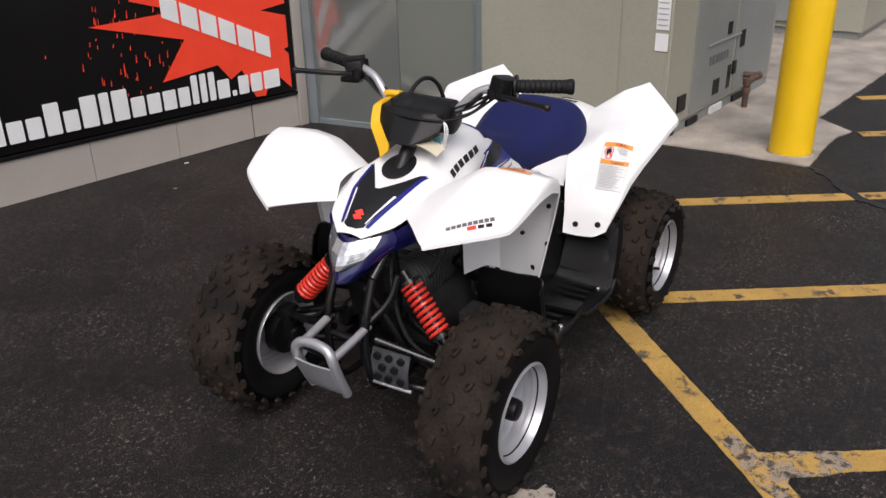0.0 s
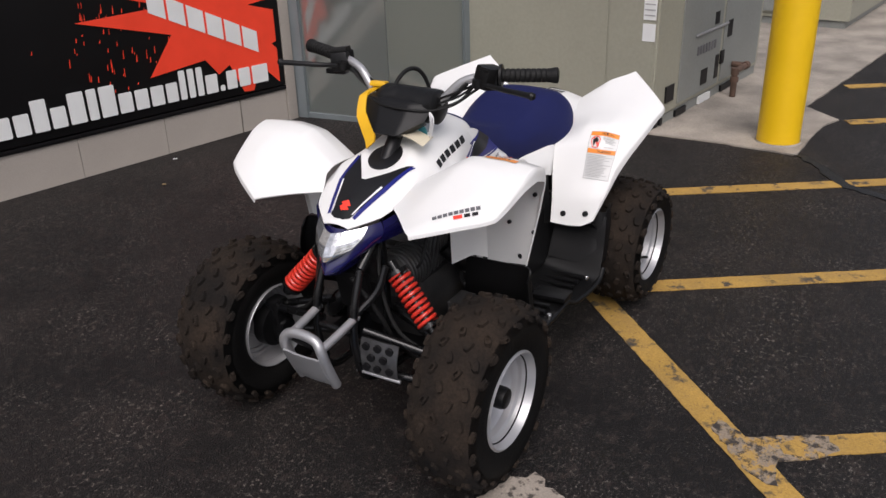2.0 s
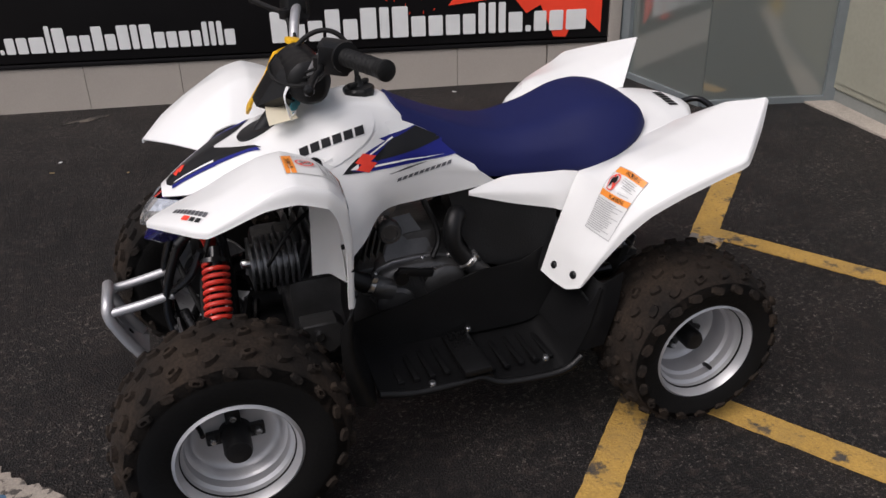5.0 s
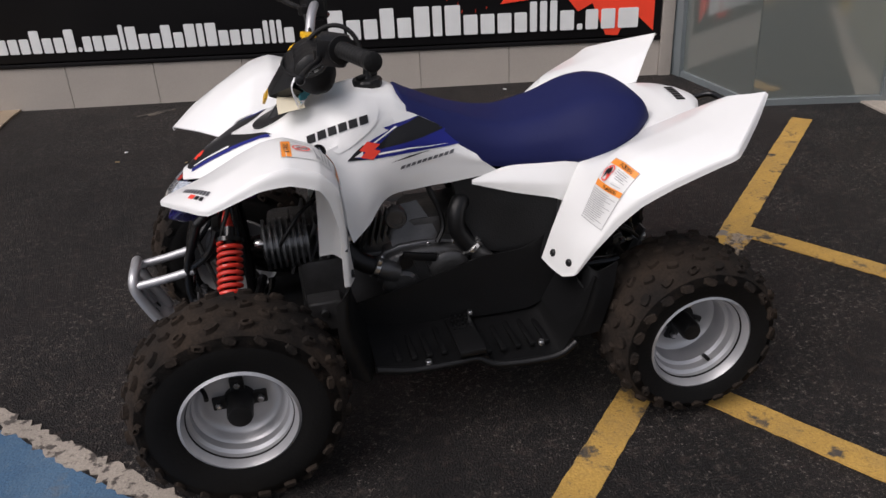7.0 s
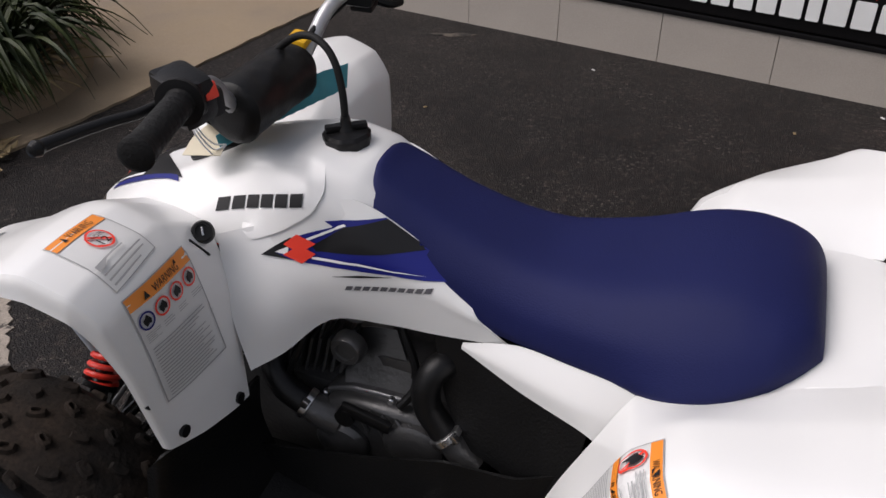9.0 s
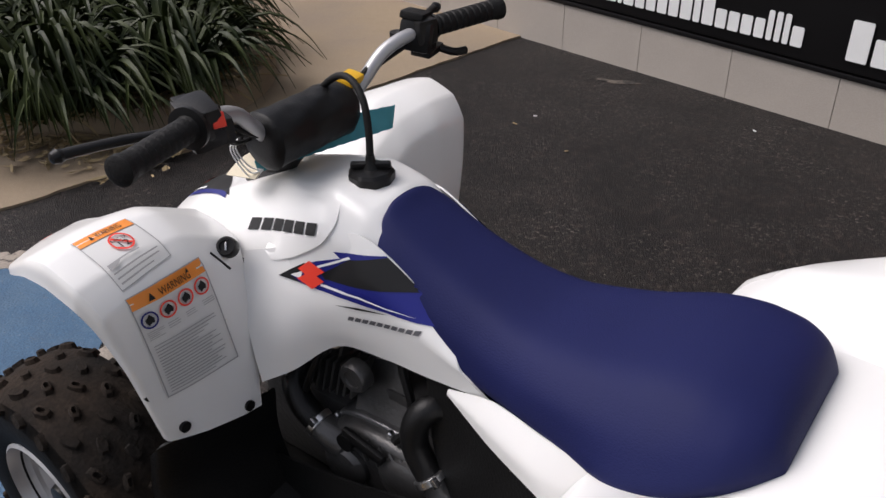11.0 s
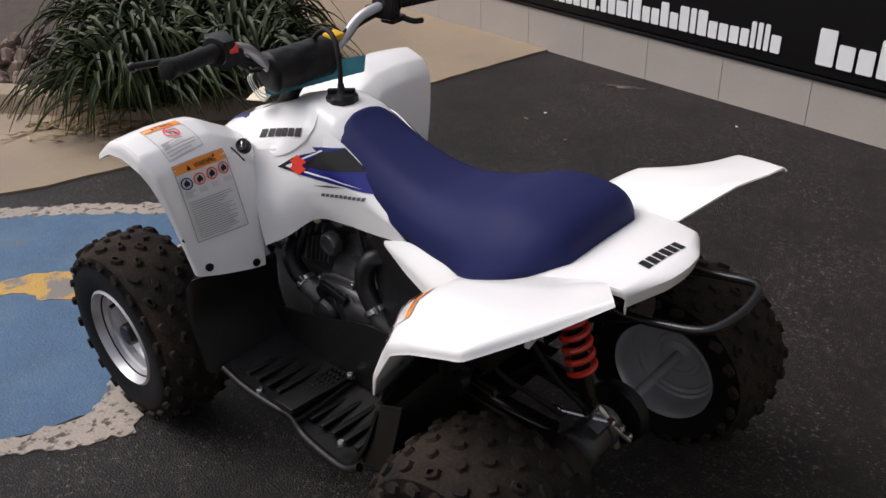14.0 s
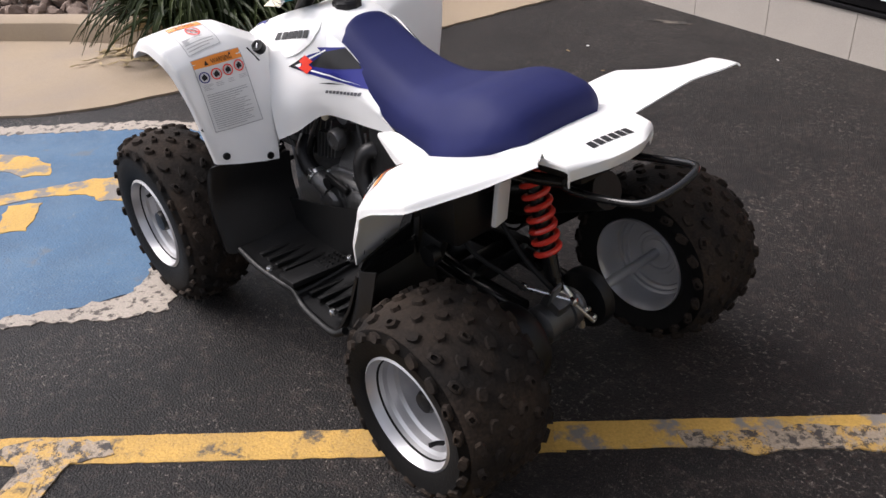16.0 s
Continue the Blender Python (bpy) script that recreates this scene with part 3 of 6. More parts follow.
def strap_leaf(bm, rnd, base, heading, length, lift, width):
    """A long arching leaf with a folded middle."""
    n = 9
    d = Vector((math.cos(heading), math.sin(heading), 0))
    side = Vector((-d.y, d.x, 0))
    prev = None
    for i in range(n + 1):
        t = i / n
        reach = length * (t * 0.75)
        z = lift * (2.1 * t - 2.0 * t * t) + 0.02
        c = base + d * reach + Vector((0, 0, max(-0.045, z))) + side * 0.05 * t * t * math.sin(heading * 5 + length * 9)
        w = width * (1 - t ** 2.2) * (0.55 + 0.9 * t if t < 0.5 else 1)
        row = [bm.verts.new(c + side * w - Vector((0, 0, -0.004))), bm.verts.new(c - Vector((0, 0, w * 0.35))), bm.verts.new(c - side * w - Vector((0, 0, -0.004)))]
        if prev:
            bm.faces.new((prev[0], prev[1], row[1], row[0]))
            bm.faces.new((prev[1], prev[2], row[2], row[1]))
        prev = row


def strap_plant(at, radius, count, seed, reach):
    rnd = random.Random(seed)
    plant = thing("strap_leaf_plant", "dense clump of long arching green strap leaves", "plant", group="clumps by the kerb", at=(*at, 0.08))
    bm, dry = bmesh.new(), bmesh.new()
    for k in range(count):
        a, r = rnd.uniform(0, 2 * math.pi), radius * math.sqrt(rnd.random())
        base = Vector((math.cos(a) * r, math.sin(a) * r, 0))
        h = a + rnd.gauss(0, 0.7)
        strap_leaf(bm, rnd, base, h, rnd.uniform(0.55, 1.15) * reach, rnd.uniform(0.32, 0.76) * (1.15 - r / radius * 0.5), rnd.uniform(0.011, 0.023))
    for k in range(count // 5):
        a = rnd.uniform(0, 2 * math.pi)
        strap_leaf(dry, rnd, Vector((math.cos(a), math.sin(a), 0)) * radius * 0.9, a + rnd.gauss(0, 0.4), rnd.uniform(0.35, 0.75) * reach, rnd.uniform(0.03, 0.12), rnd.uniform(0.008, 0.018))
    part("leaves", bm, LEAF, plant, kind="stuff")
    part("dry_leaves", dry, DRYLEAF, plant, "dead tan leaves at the foot", kind="stuff")


for i, (x, y, r, n, reach) in enumerate([(-2.58, 0.78, 0.20, 260, 0.80), (-2.42, 1.22, 0.20, 260, 0.74), (-2.95, 1.15, 0.24, 280, 0.85), (-2.92, 1.62, 0.22, 240, 0.72), (-3.75, 1.45, 0.28, 240, 0.8), (-3.7, 2.0, 0.26, 200, 0.7)]):
    strap_plant((x, y), r, n, 40 + i, reach * 0.80)

litter_rnd = random.Random(17)
fallen = bmesh.new()
for k in range(420):
    t = litter_rnd.random()
    c = Vector((-2.95 + 1.0 * t, 0.36 + 0.55 * t, 0)) + Vector((0.45, -0.8, 0)) * abs(litter_rnd.gauss(0, 0.13)) + Vector((-0.3, 0.5, 0)) * litter_rnd.random() * 0.2
    a, ln, w = litter_rnd.uniform(0, 6.3), litter_rnd.uniform(0.012, 0.06), litter_rnd.uniform(0.003, 0.010)
    d, sd = Vector((math.cos(a), math.sin(a), 0)), Vector((-math.sin(a), math.cos(a), 0))
    z = 0.014 + litter_rnd.random() * 0.01
    vs = [fallen.verts.new(c + d * u * ln + sd * v * w + Vector((0, 0, z + h))) for u, v, h in ((-1, 0, 0), (-.3, 1, .006), (.4, .8, .004), (1, 0, .010), (.4, -.8, .002), (-.3, -1, 0))]
    fallen.faces.new(vs)
tagged(part("leaf_litter", fallen, DRYLEAF, smooth=False), "dry fallen leaves scattered along the kerb", "leaf litter", kind="stuff")
for i, o in enumerate([[(-0.009, -0.836), (-0.054, -0.915), (-0.03, -0.965), (0.043, -1.065), (0.050, -1.10), (0.002, -1.141), (-0.068, -1.072), (-0.112, -1.008), (-0.16, -1.02), (-0.205, -1.030), (-0.216, -1.004), (-0.195, -0.959), (-0.14, -0.907), (-0.056, -0.821)], [(0.80, 0.075), (0.885, 0.158), (1.00, 0.300), (1.10, 0.391), (1.158, 0.350), (1.05, 0.248), (0.95, 0.135), (0.847, 0.054)]]):
    flat_piece("paint_patch", o, PATCH, "old whitish paint showing where two lines meet", "painted mark", z1=0.0044, group="paint patches", seed=60 + i, amount=0.007, step=0.020)

flat_piece("paint_patch", [(-0.046, -0.998), (-0.005, -1.028), (-0.013, -1.06), (-0.057, -1.061), (-0.076, -1.019)], YELLOW, "island of yellow paint left on the worn line", "painted mark", z1=0.0058, group="paint patches", seed=64, amount=0.004, step=0.02)

TAR = material("tar_seam", (0.005, 0.0047, 0.0045), 0.5, vary=0.3, scale=20, bump=0.3, bump_scale=120)
flat_piece("tar_seam", [(2.30, -0.575), (2.27, -0.615), (2.10, -0.735), (1.95, -0.86), (1.86, -1.03), (1.80, -1.30), (1.85, -1.31), (1.91, -1.04), (2.0, -0.87), (2.14, -0.765), (2.31, -0.625)], TAR, "dark tar seam running from the pad's corner", "seam", z1=0.0042, seed=71, amount=0.012, step=0.04)
SMEAR = worn_paint("pale_scuff", (0.12, 0.10, 0.08), (0.012, 0.010, 0.009), 0.46, 22)
flat_piece("scuff_mark", [(-1.08, 2.53), (-1.0, 2.51), (-0.90, 2.56), (-0.86, 2.60), (-0.95, 2.60)], SMEAR, "pale scuffed patch on the asphalt", "scuff", z1=0.002, seed=72, amount=0.02, step=0.03)
deb = random.Random(3)
LITTER = [(-0.767, 1.756), (-1.076, 1.875), (-1.05, 1.99), (0.837, 2.236), (0.545, 1.992), (-0.257, 2.342)]
for x, y in LITTER:
    o = tagged(part("litter", block((deb.uniform(0.012, 0.026), deb.uniform(0.005, 0.009), 0.004), (0, 0, 0), 0.001, (0, 8, deb.uniform(0, 180))), BAN_WHITE if deb.random() < 0.6 else DRYLEAF),
               "small pale scrap lying on the asphalt", "litter", "scraps on the asphalt")
    o.location = (x, y, 0.004)


# the lot falls gently towards the shop's corner
FALL = Matrix.Rotation(0.0082, 4, 'Y') @ Matrix.Rotation(-0.0045, 4, 'X')
for ob in list(scene.objects):
    if ob.parent is None and ob.type in {'MESH', 'EMPTY'}:
        ob.matrix_basis = FALL @ ob.matrix_basis

# ---- the quad bike: it faces -x, its left side is -y ----
quad = thing("quad_bike", "small white and blue sport quad bike with red springs", "quad bike", at=(-0.001, 0.001, 0.003))
quad.rotation_euler = (radians(0.5), 0, radians(0.45))


def rotated(bm, m):
    bmesh.ops.transform(bm, matrix=m, verts=bm.verts)
    return bm


def tyre_mesh(radius, half, rim, rows, count, seed):
    """A knobbly balloon tyre, turned round Y."""
    k = radius - 0.0120
    prof = [(rim - 0.004, half * 0.70), (rim + 0.006, half * 0.86), (rim + 0.02, half * 0.95), (rim + 0.05, half * 1.0), (k - 0.045, half * 0.99), (k - 0.022, half * 0.90),
            (k - 0.008, half * 0.70), (k - 0.002, half * 0.4), (k, 0.0)]
    prof = prof + [(r, -h) for r, h in prof[-2::-1]]
    wall = lathe(prof[:6], 56, cap=False)
    wall = joined(wall, lathe([(r, -h) for r, h in prof[:6]], 56, cap=False))
    bm = lathe(prof[4:6] + prof[6:-6] + prof[-6:-4], 56, cap=False)
    rnd = random.Random(seed)

    def surface(f):
        """Radius and lie of the tread at f, from -1 to 1 across."""
        pts = [(0.0, k), (0.4, k - 0.002), (0.7, k - 0.008), (0.9, k - 0.022), (0.99, k - 0.045)]
        a = abs(f)
        for (x0, r0), (x1, r1) in zip(pts, pts[1:]):
            if a <= x1:
                return r0 + (r1 - r0) * (a - x0) / (x1 - x0), math.atan2((r0 - r1), (x1 - x0) * half) * (1 if f > 0 else -1)
        return pts[-1][1], 0.9
    pieces = []
    for row, (f, la, lb) in enumerate(rows):
        r, tilt = surface(f)
        for i in range(count):
            ang = 2 * math.pi * (i + 0.5 * (row % 2)) / count + rnd.uniform(-0.012, 0.012)
            c, s = math.cos(ang), math.sin(ang)
            up = Vector((c * math.cos(tilt), math.sin(tilt), s * math.cos(tilt)))
            tan = Vector((-s, 0, c))
            ax = up.cross(tan)
            skew = rnd.uniform(-0.1, 0.1) + (0.35 if row % 2 else -0.35)
            t2, a2 = tan * math.cos(skew) + ax * math.sin(skew), ax * math.cos(skew) - tan * math.sin(skew)
            o = Vector((c * r, f * half, s * r))
            base = [o + t2 * x * la * 0.5 + a2 * y * lb * 0.5 - up * 0.004 for x, y in ((-1, -0.6), (-0.5, -1), (0.5, -1), (1, -0.6), (1, 0.6), (0.5, 1), (-0.5, 1), (-1, 0.6))]
            top = [o + (p - o) * 0.80 + up * 0.0110 for p in base]
            pieces.append((base, top, rnd.random() < 0.3, o, up))
    for base, top, hollow, o, up in pieces:
        b = [bm.verts.new(p) for p in base]
        t = [bm.verts.new(p) for p in top]
        if hollow:
            e = [bm.verts.new(o + up * 0.0125 + (p - o - up * 0.0125) * 0.55) for p in top]
            f = [bm.verts.new(o + up * 0.004 + (p - o - up * 0.0125) * 0.40) for p in top]
            bm.faces.new(f)
            for u, w in ((t, e), (e, f)):
                for j in range(8):
                    bm.faces.new((u[j], u[(j + 1) % 8], w[(j + 1) % 8], w[j]))
        else:
            bm.faces.new(t)
        for j in range(8):
            bm.faces.new((b[j], b[(j + 1) % 8], t[(j + 1) % 8], t[j]))
    return wall, bm


def wheel(at, radius, half, rim, front, seed):
    """One wheel with its outside towards -y."""
    w = new("wheel")
    w.parent = quad
    w.location = at
    tagged(w, "knobbly brown-dusted tyre on a silver rim")
    rows = [(-0.93, 0.030, 0.017), (-0.68, 0.033, 0.019), (-0.34, 0.030, 0.017), (0.0, 0.030, 0.017), (0.34, 0.030, 0.017), (0.68, 0.033, 0.019), (0.93, 0.030, 0.017)]
    if not front:
        rows = [(-0.95, 0.032, 0.020), (-0.74, 0.030, 0.021), (-0.45, 0.028, 0.021), (-0.15, 0.028, 0.021), (0.15, 0.028, 0.021), (0.45, 0.028, 0.021), (0.74, 0.030, 0.021), (0.95, 0.032, 0.020)]
    side_wall, tread = tyre_mesh(radius, half, rim, rows, 21 if front else 20, seed)
    part("tyre", side_wall, SIDEWALL, w, "smooth black sidewall")
    part("tread", tread, RUBBER, w, "dusty brown knobbly tread", kind="stuff")
    o = -half * 0.74
    d = 0.055 if front else 0.088
    prof = [(rim + 0.006, o), (rim + 0.012, o - 0.016), (rim + 0.006, o - 0.020), (rim - 0.001, o - 0.004), (rim - 0.004, o + 0.014), (rim - 0.011, o + 0.020), (rim - 0.014, o + 0.036),
            (rim - 0.021, o + 0.042), (rim - 0.024, o + d), (rim - 0.032, o + d + 0.008), (rim - 0.045, o + d + 0.010), (0.028, o + d + 0.012), (0.028, o + d + 0.017), (0.042, o + d + 0.017), (0.045, o + d + 0.021), (0.054, o + d + 0.021), (0.057, o + d + 0.017), (0.064, o + d + 0.017),
            (rim - 0.026, o + d + 0.016), (rim - 0.024, o + d + 0.022), (rim - 0.016, o + d + 0.024), (rim - 0.015, o + d + 0.032), (rim - 0.008, o + d + 0.034), (rim - 0.006, -o - 0.022), (rim - 0.004, -o - 0.004), (rim + 0.001, -o + 0.017), (rim + 0.004, -o + 0.020), (rim + 0.006, -o + 0.016), (rim + 0.002, -o - 0.01),
            (rim - 0.006, 0.02), (rim - 0.008, o + 0.04), (rim - 0.002, o + 0.02)]
    part("rim", lathe(prof, 56, cap=False), SILVER, w)
    face = o + d + 0.010
    hub = [(0.034, face + 0.010), (0.034, face - 0.004), (0.031, face - 0.010), (0.028, face - 0.014), (0.028, face - 0.058), (0.025, face - 0.066), (0.010, face - 0.068), (0.002, face - 0.068)]
    if not front:
        hub = [(0.022, face + 0.006), (0.036, face + 0.001), (0.036, face - 0.006), (0.024, face - 0.012), (0.024, face - 0.064), (0.020, face - 0.072), (0.002, face - 0.073)]
    part("hub_cap", lathe(hub, 28), BLACK, w, "black hub cap")
    part("hub_disc", lathe([(0.034, face + 0.0075), (0.034, face + 0.0100), (0.022, face + 0.013), (0.012, face + 0.013)], 28), SILVER, w)
    arms = []
    for k in range(4):
        a = math.pi / 2 * k + (0.0 if front else 0.4)
        arms.append(rotated(block((0.05, 0.012, 0.030), (0.033, face - 0.004, 0), 0.004), Euler((0, a, 0)).to_matrix().to_4x4()))
        c, s = math.cos(a), -math.sin(a)
        part("lug_nut", lathe([(0.0075, face - 0.006), (0.0075, face - 0.018), (0.005, face - 0.021), (0.001, face - 0.021)], 6, Vector((c * 0.044, 0, s * 0.044))), STEEL, w, smooth=False)
    part("hub_plate", joined(*arms), BLACK, w)
    va = 2.4 if front else -1.1
    vp = Vector((math.cos(va) * (rim - 0.022), o + 0.035, math.sin(va) * (rim - 0.022)))
    part("valve", tube([vp, vp + Vector((-math.cos(va) * 0.008, -0.014, -math.sin(va) * 0.008)), vp + Vector((-math.cos(va) * 0.012, -0.030, -math.sin(va) * 0.012))], 0.005, 8), BLACK, w)
    return w


FX, RX = -0.500, 0.540
wheel((FX, -0.366, 0.244), 0.244, 0.090, 0.114, True, 1)
wheel((FX, 0.372, 0.238), 0.240, 0.090, 0.114, True, 2).rotation_euler = (0, 0, math.pi)
wheel((RX, -0.342, 0.212), 0.214, 0.113, 0.112, False, 3)
wheel((RX, 0.366, 0.208), 0.214, 0.113, 0.112, False, 4).rotation_euler = (0, 0, math.pi)

# ---- body panels ----
FENDER = [
    [(-.466, .106, .664), (-.520, .160, .668), (-.570, .208, .668), (-.584, .226, .665), (-.585, .229, .655)],
    [(-.442, .116, .678), (-.478, .200, .700), (-.512, .275, .700), (-.533, .315, .688), (-.535, .318, .675)],
    [(-.420, .126, .694), (-.425, .225, .735), (-.452, .325, .733), (-.478, .388, .704), (-.480, .392, .690)],
    [(-.385, .128, .704), (-.368, .238, .763), (-.372, .325, .767), (-.378, .406, .757), (-.380, .414, .732)],
    [(-.330, .132, .702), (-.322, .240, .769), (-.320, .325, .775), (-.322, .408, .769), (-.322, .416, .736)],
    [(-.275, .140, .690), (-.268, .238, .746), (-.262, .325, .757), (-.264, .405, .748), (-.270, .412, .716)],
    [(-.245, .158, .655), (-.238, .230, .708), (-.230, .315, .720), (-.234, .396, .706), (-.254, .402, .684)],
    [(-.226, .174, .600), (-.226, .225, .625), (-.224, .310, .632), (-.227, .380, .620), (-.241, .385, .612)],
    [(-.214, .197, .430), (-.213, .235, .437), (-.218, .300, .452), (-.232, .352, .464), (-.244, .356, .466)],
]
COVER = [
    (-.555, [(0, .634), (.014, .633), (.026, .631), (.036, .628)]),
    (-.500, [(0, .674), (.036, .667), (.072, .656), (.094, .648)]),
    (-.433, [(0, .706), (.055, .702), (.096, .688), (.122, .672)]),
    (-.370, [(0, .716), (.075, .722), (.115, .706), (.140, .678)]),
    (-.300, [(0, .745), (.060, .748), (.108, .714), (.150, .672)]),
    (-.220, [(0, .772), (.060, .768), (.106, .718), (.138, .655)]),
    (-.130, [(0, .785), (.065, .780), (.106, .735), (.126, .655)]),
    (-.065, [(0, .776), (.070, .762), (.100, .720), (.116, .650)]),
    (-.030, [(0, .752), (.070, .736), (.088, .700), (.108, .640)]),
]
SIDE = [
    [(-.250, .150, .684), (-.233, .180, .610), (-.217, .192, .545), (-.203, .196, .482)],
    [(-.190, .118, .694), (-.178, .158, .610), (-.168, .170, .560), (-.160, .165, .505)],
    [(-.130, .104, .710), (-.122, .131, .630), (-.112, .130, .580), (-.105, .120, .546)],
    [(-.066, .092, .742), (-.045, .120, .668), (-.030, .118, .600), (-.020, .110, .553)],
    [(.020, .088, .700), (.030, .115, .646), (.045, .114, .600), (.060, .110, .556)],
    [(.098, .096, .640), (.120, .114, .604), (.140, .113, .585), (.165, .110, .564)],
]
STRIP = [
    [(.098, .110, .553), (.097, .112, .548), (.096, .112, .543)],
    [(.180, .122, .580), (.185, .142, .548), (.190, .144, .520)],
    [(.270, .145, .584), (.272, .166, .540), (.275, .167, .503)],
    [(.345, .162, .586), (.332, .170, .540), (.300, .173, .494)],
]
WING = [
    [(.236, .205, .366), (.244, .250, .362), (.254, .298, .364), (.270, .330, .380), (.279, .333, .386)],
    [(.265, .195, .435), (.272, .250, .438), (.282, .310, .442), (.302, .350, .452), (.313, .354, .450)],
    [(.300, .178, .500), (.308, .250, .506), (.322, .315, .512), (.348, .364, .528), (.359, .371, .512)],
    [(.345, .164, .582), (.350, .240, .590), (.360, .315, .598), (.391, .384, .578), (.400, .391, .560)],
    [(.430, .166, .602), (.414, .240, .636), (.426, .315, .644), (.456, .402, .619), (.463, .409, .600)],
    [(.520, .152, .639), (.520, .230, .656), (.530, .315, .664), (.543, .414, .654), (.548, .421, .636)],
    [(.590, .134, .649), (.596, .220, .677), (.600, .315, .684), (.588, .421, .675), (.593, .428, .657)],
    [(.606, .131, .652), (.645, .208, .697), (.668, .280, .708), (.668, .344, .708), (.675, .350, .693)],
    [(.614, .130, .653), (.680, .208, .709), (.716, .254, .725), (.732, .276, .734), (.738, .281, .728)],
]
SHEET_FACES.clear()
cover = part("tank_cover", sheet([[(x, -y, z) for y, z in reversed(pts)] + [(x, y, z) for y, z in pts[1:]] for x, pts in COVER], 56, 36, 0.003, 1, 0.55), WHITE, quad)
panels = [cover]
for s in (-1, 1):
    panels.append(part("front_fender", sheet(FENDER, 64, 32, 0.003, s, 0.42), WHITE, quad))
    panels.append(part("side_panel", sheet(SIDE, 30, 12, 0.003, s), WHITE, quad))
    panels.append(part("rear_strip", sheet(STRIP, 24, 12, 0.003, s, 0.7), WHITE, quad))
    panels.append(part("rear_fender", sheet(WING, 64, 32, 0.003, s, 0.42), WHITE, quad))
    part("inner_leg", sheet([[(-.268, .140, .612), (-.252, .180, .616), (-.236, .208, .616), (-.226, .226, .612)], [(-.274, .148, .530), (-.258, .180, .534), (-.242, .210, .536), (-.224, .230, .534)],
                             [(-.282, .156, .440), (-.266, .184, .456), (-.250, .208, .467), (-.222, .232, .452)]], 10, 10, 0.003, s, 0.6), WHITE, quad)
    for x, y, z in ((-.2335, .372, .665), (-.2275, .300, .575), (-.2265, .368, .560)):
        part("push_clip", lathe([(0.0055, 0.003), (0.0055, -0.003), (0.001, -0.004)], 10, Vector((x - 0.006, y * s, z)), 'X'), BLACK, quad)
    for x, y, z in ((-.2155, .221, .447), (-.226, .330, .481)):
        part("push_clip", lathe([(0.009, 0.004), (0.009, -0.002), (0.006, -0.005), (0.001, -0.005)], 14, Vector((x + 0.002, y * s, z)), 'X'), BLACK, quad)
TAIL = [
    [(.44, -.166, .604), (.44, -.09, .604), (.44, 0, .604), (.44, .09, .604), (.44, .166, .604)],
    [(.53, -.150, .642), (.53, -.07, .644), (.53, 0, .645), (.53, .07, .644), (.53, .150, .642)],
    [(.600, -.134, .650), (.610, -.065, .657), (.612, 0, .659), (.610, .065, .657), (.600, .134, .650)],
    [(.655, -.122, .646), (.674, -.060, .654), (.678, 0, .656), (.674, .060, .654), (.655, .122, .646)],
    [(.664, -.118, .636), (.698, -.048, .646), (.704, 0, .648), (.698, .048, .646), (.664, .118, .636)],
    [(.660, -.114, .612), (.692, -.046, .622), (.698, 0, .624), (.692, .046, .622), (.660, .114, .612)],
]
TAIL = [[(r[0][0], r[0][1] * 1.02, r[0][2] - 0.012)] + r + [(r[-1][0], r[-1][1] * 1.02, r[-1][2] - 0.012)] for r in TAIL]
panels.append(part("tail_cover", sheet(TAIL, 40, 24, 0.003, 1, 0.4), WHITE, quad))

SEATX = [
    (-.054, [(0, .772), (.028, .769), (.046, .756), (.056, .736), (.056, .724)]),
    (-.046, [(0, .770), (.044, .765), (.070, .744), (.083, .714), (.084, .698)]),
    (-.020, [(0, .752), (.056, .747), (.090, .716), (.103, .682), (.104, .662)]),
    (.050, [(0, .716), (.062, .711), (.096, .674), (.108, .632), (.106, .612)]),
    (.130, [(0, .686), (.070, .681), (.104, .642), (.111, .602), (.108, .584)]),
    (.204, [(0, .672), (.080, .668), (.118, .632), (.126, .592), (.121, .576)]),
    (.300, [(0, .683), (.092, .680), (.142, .640), (.152, .592), (.146, .576)]),
    (.370, [(0, .706), (.100, .701), (.156, .654), (.178, .602), (.172, .582)]),
    (.408, [(0, .716), (.102, .709), (.158, .662), (.183, .612), (.175, .590)]),
    (.450, [(0, .719), (.102, .711), (.153, .672), (.177, .626), (.170, .600)]),
    (.488, [(0, .713), (.098, .705), (.140, .680), (.160, .646), (.154, .616)]),
    (.512, [(0, .704), (.094, .697), (.128, .676), (.142, .652), (.136, .624)]),
    (.527, [(0, .693), (.090, .687), (.116, .670), (.126, .652), (.120, .628)]),
    (.537, [(0, .680), (.084, .674), (.104, .662), (.112, .650), (.107, .628)]),
    (.543, [(0, .662), (.078, .658), (.096, .652), (.102, .645), (.098, .626)]),
    (.544, [(0, .636), (.076, .636), (.094, .635), (.098, .633), (.094, .622)]),
]
OUTER = list(SHEET_FACES)
seat = part("seat", sheet([[(x, -y, z) for y, z in reversed(pts)] + [(x, y, z) for y, z in pts[1:]] for x, pts in SEATX], 78, 32, 0.006, 1, 0.72), SEAT, quad, "dark blue vinyl saddle")

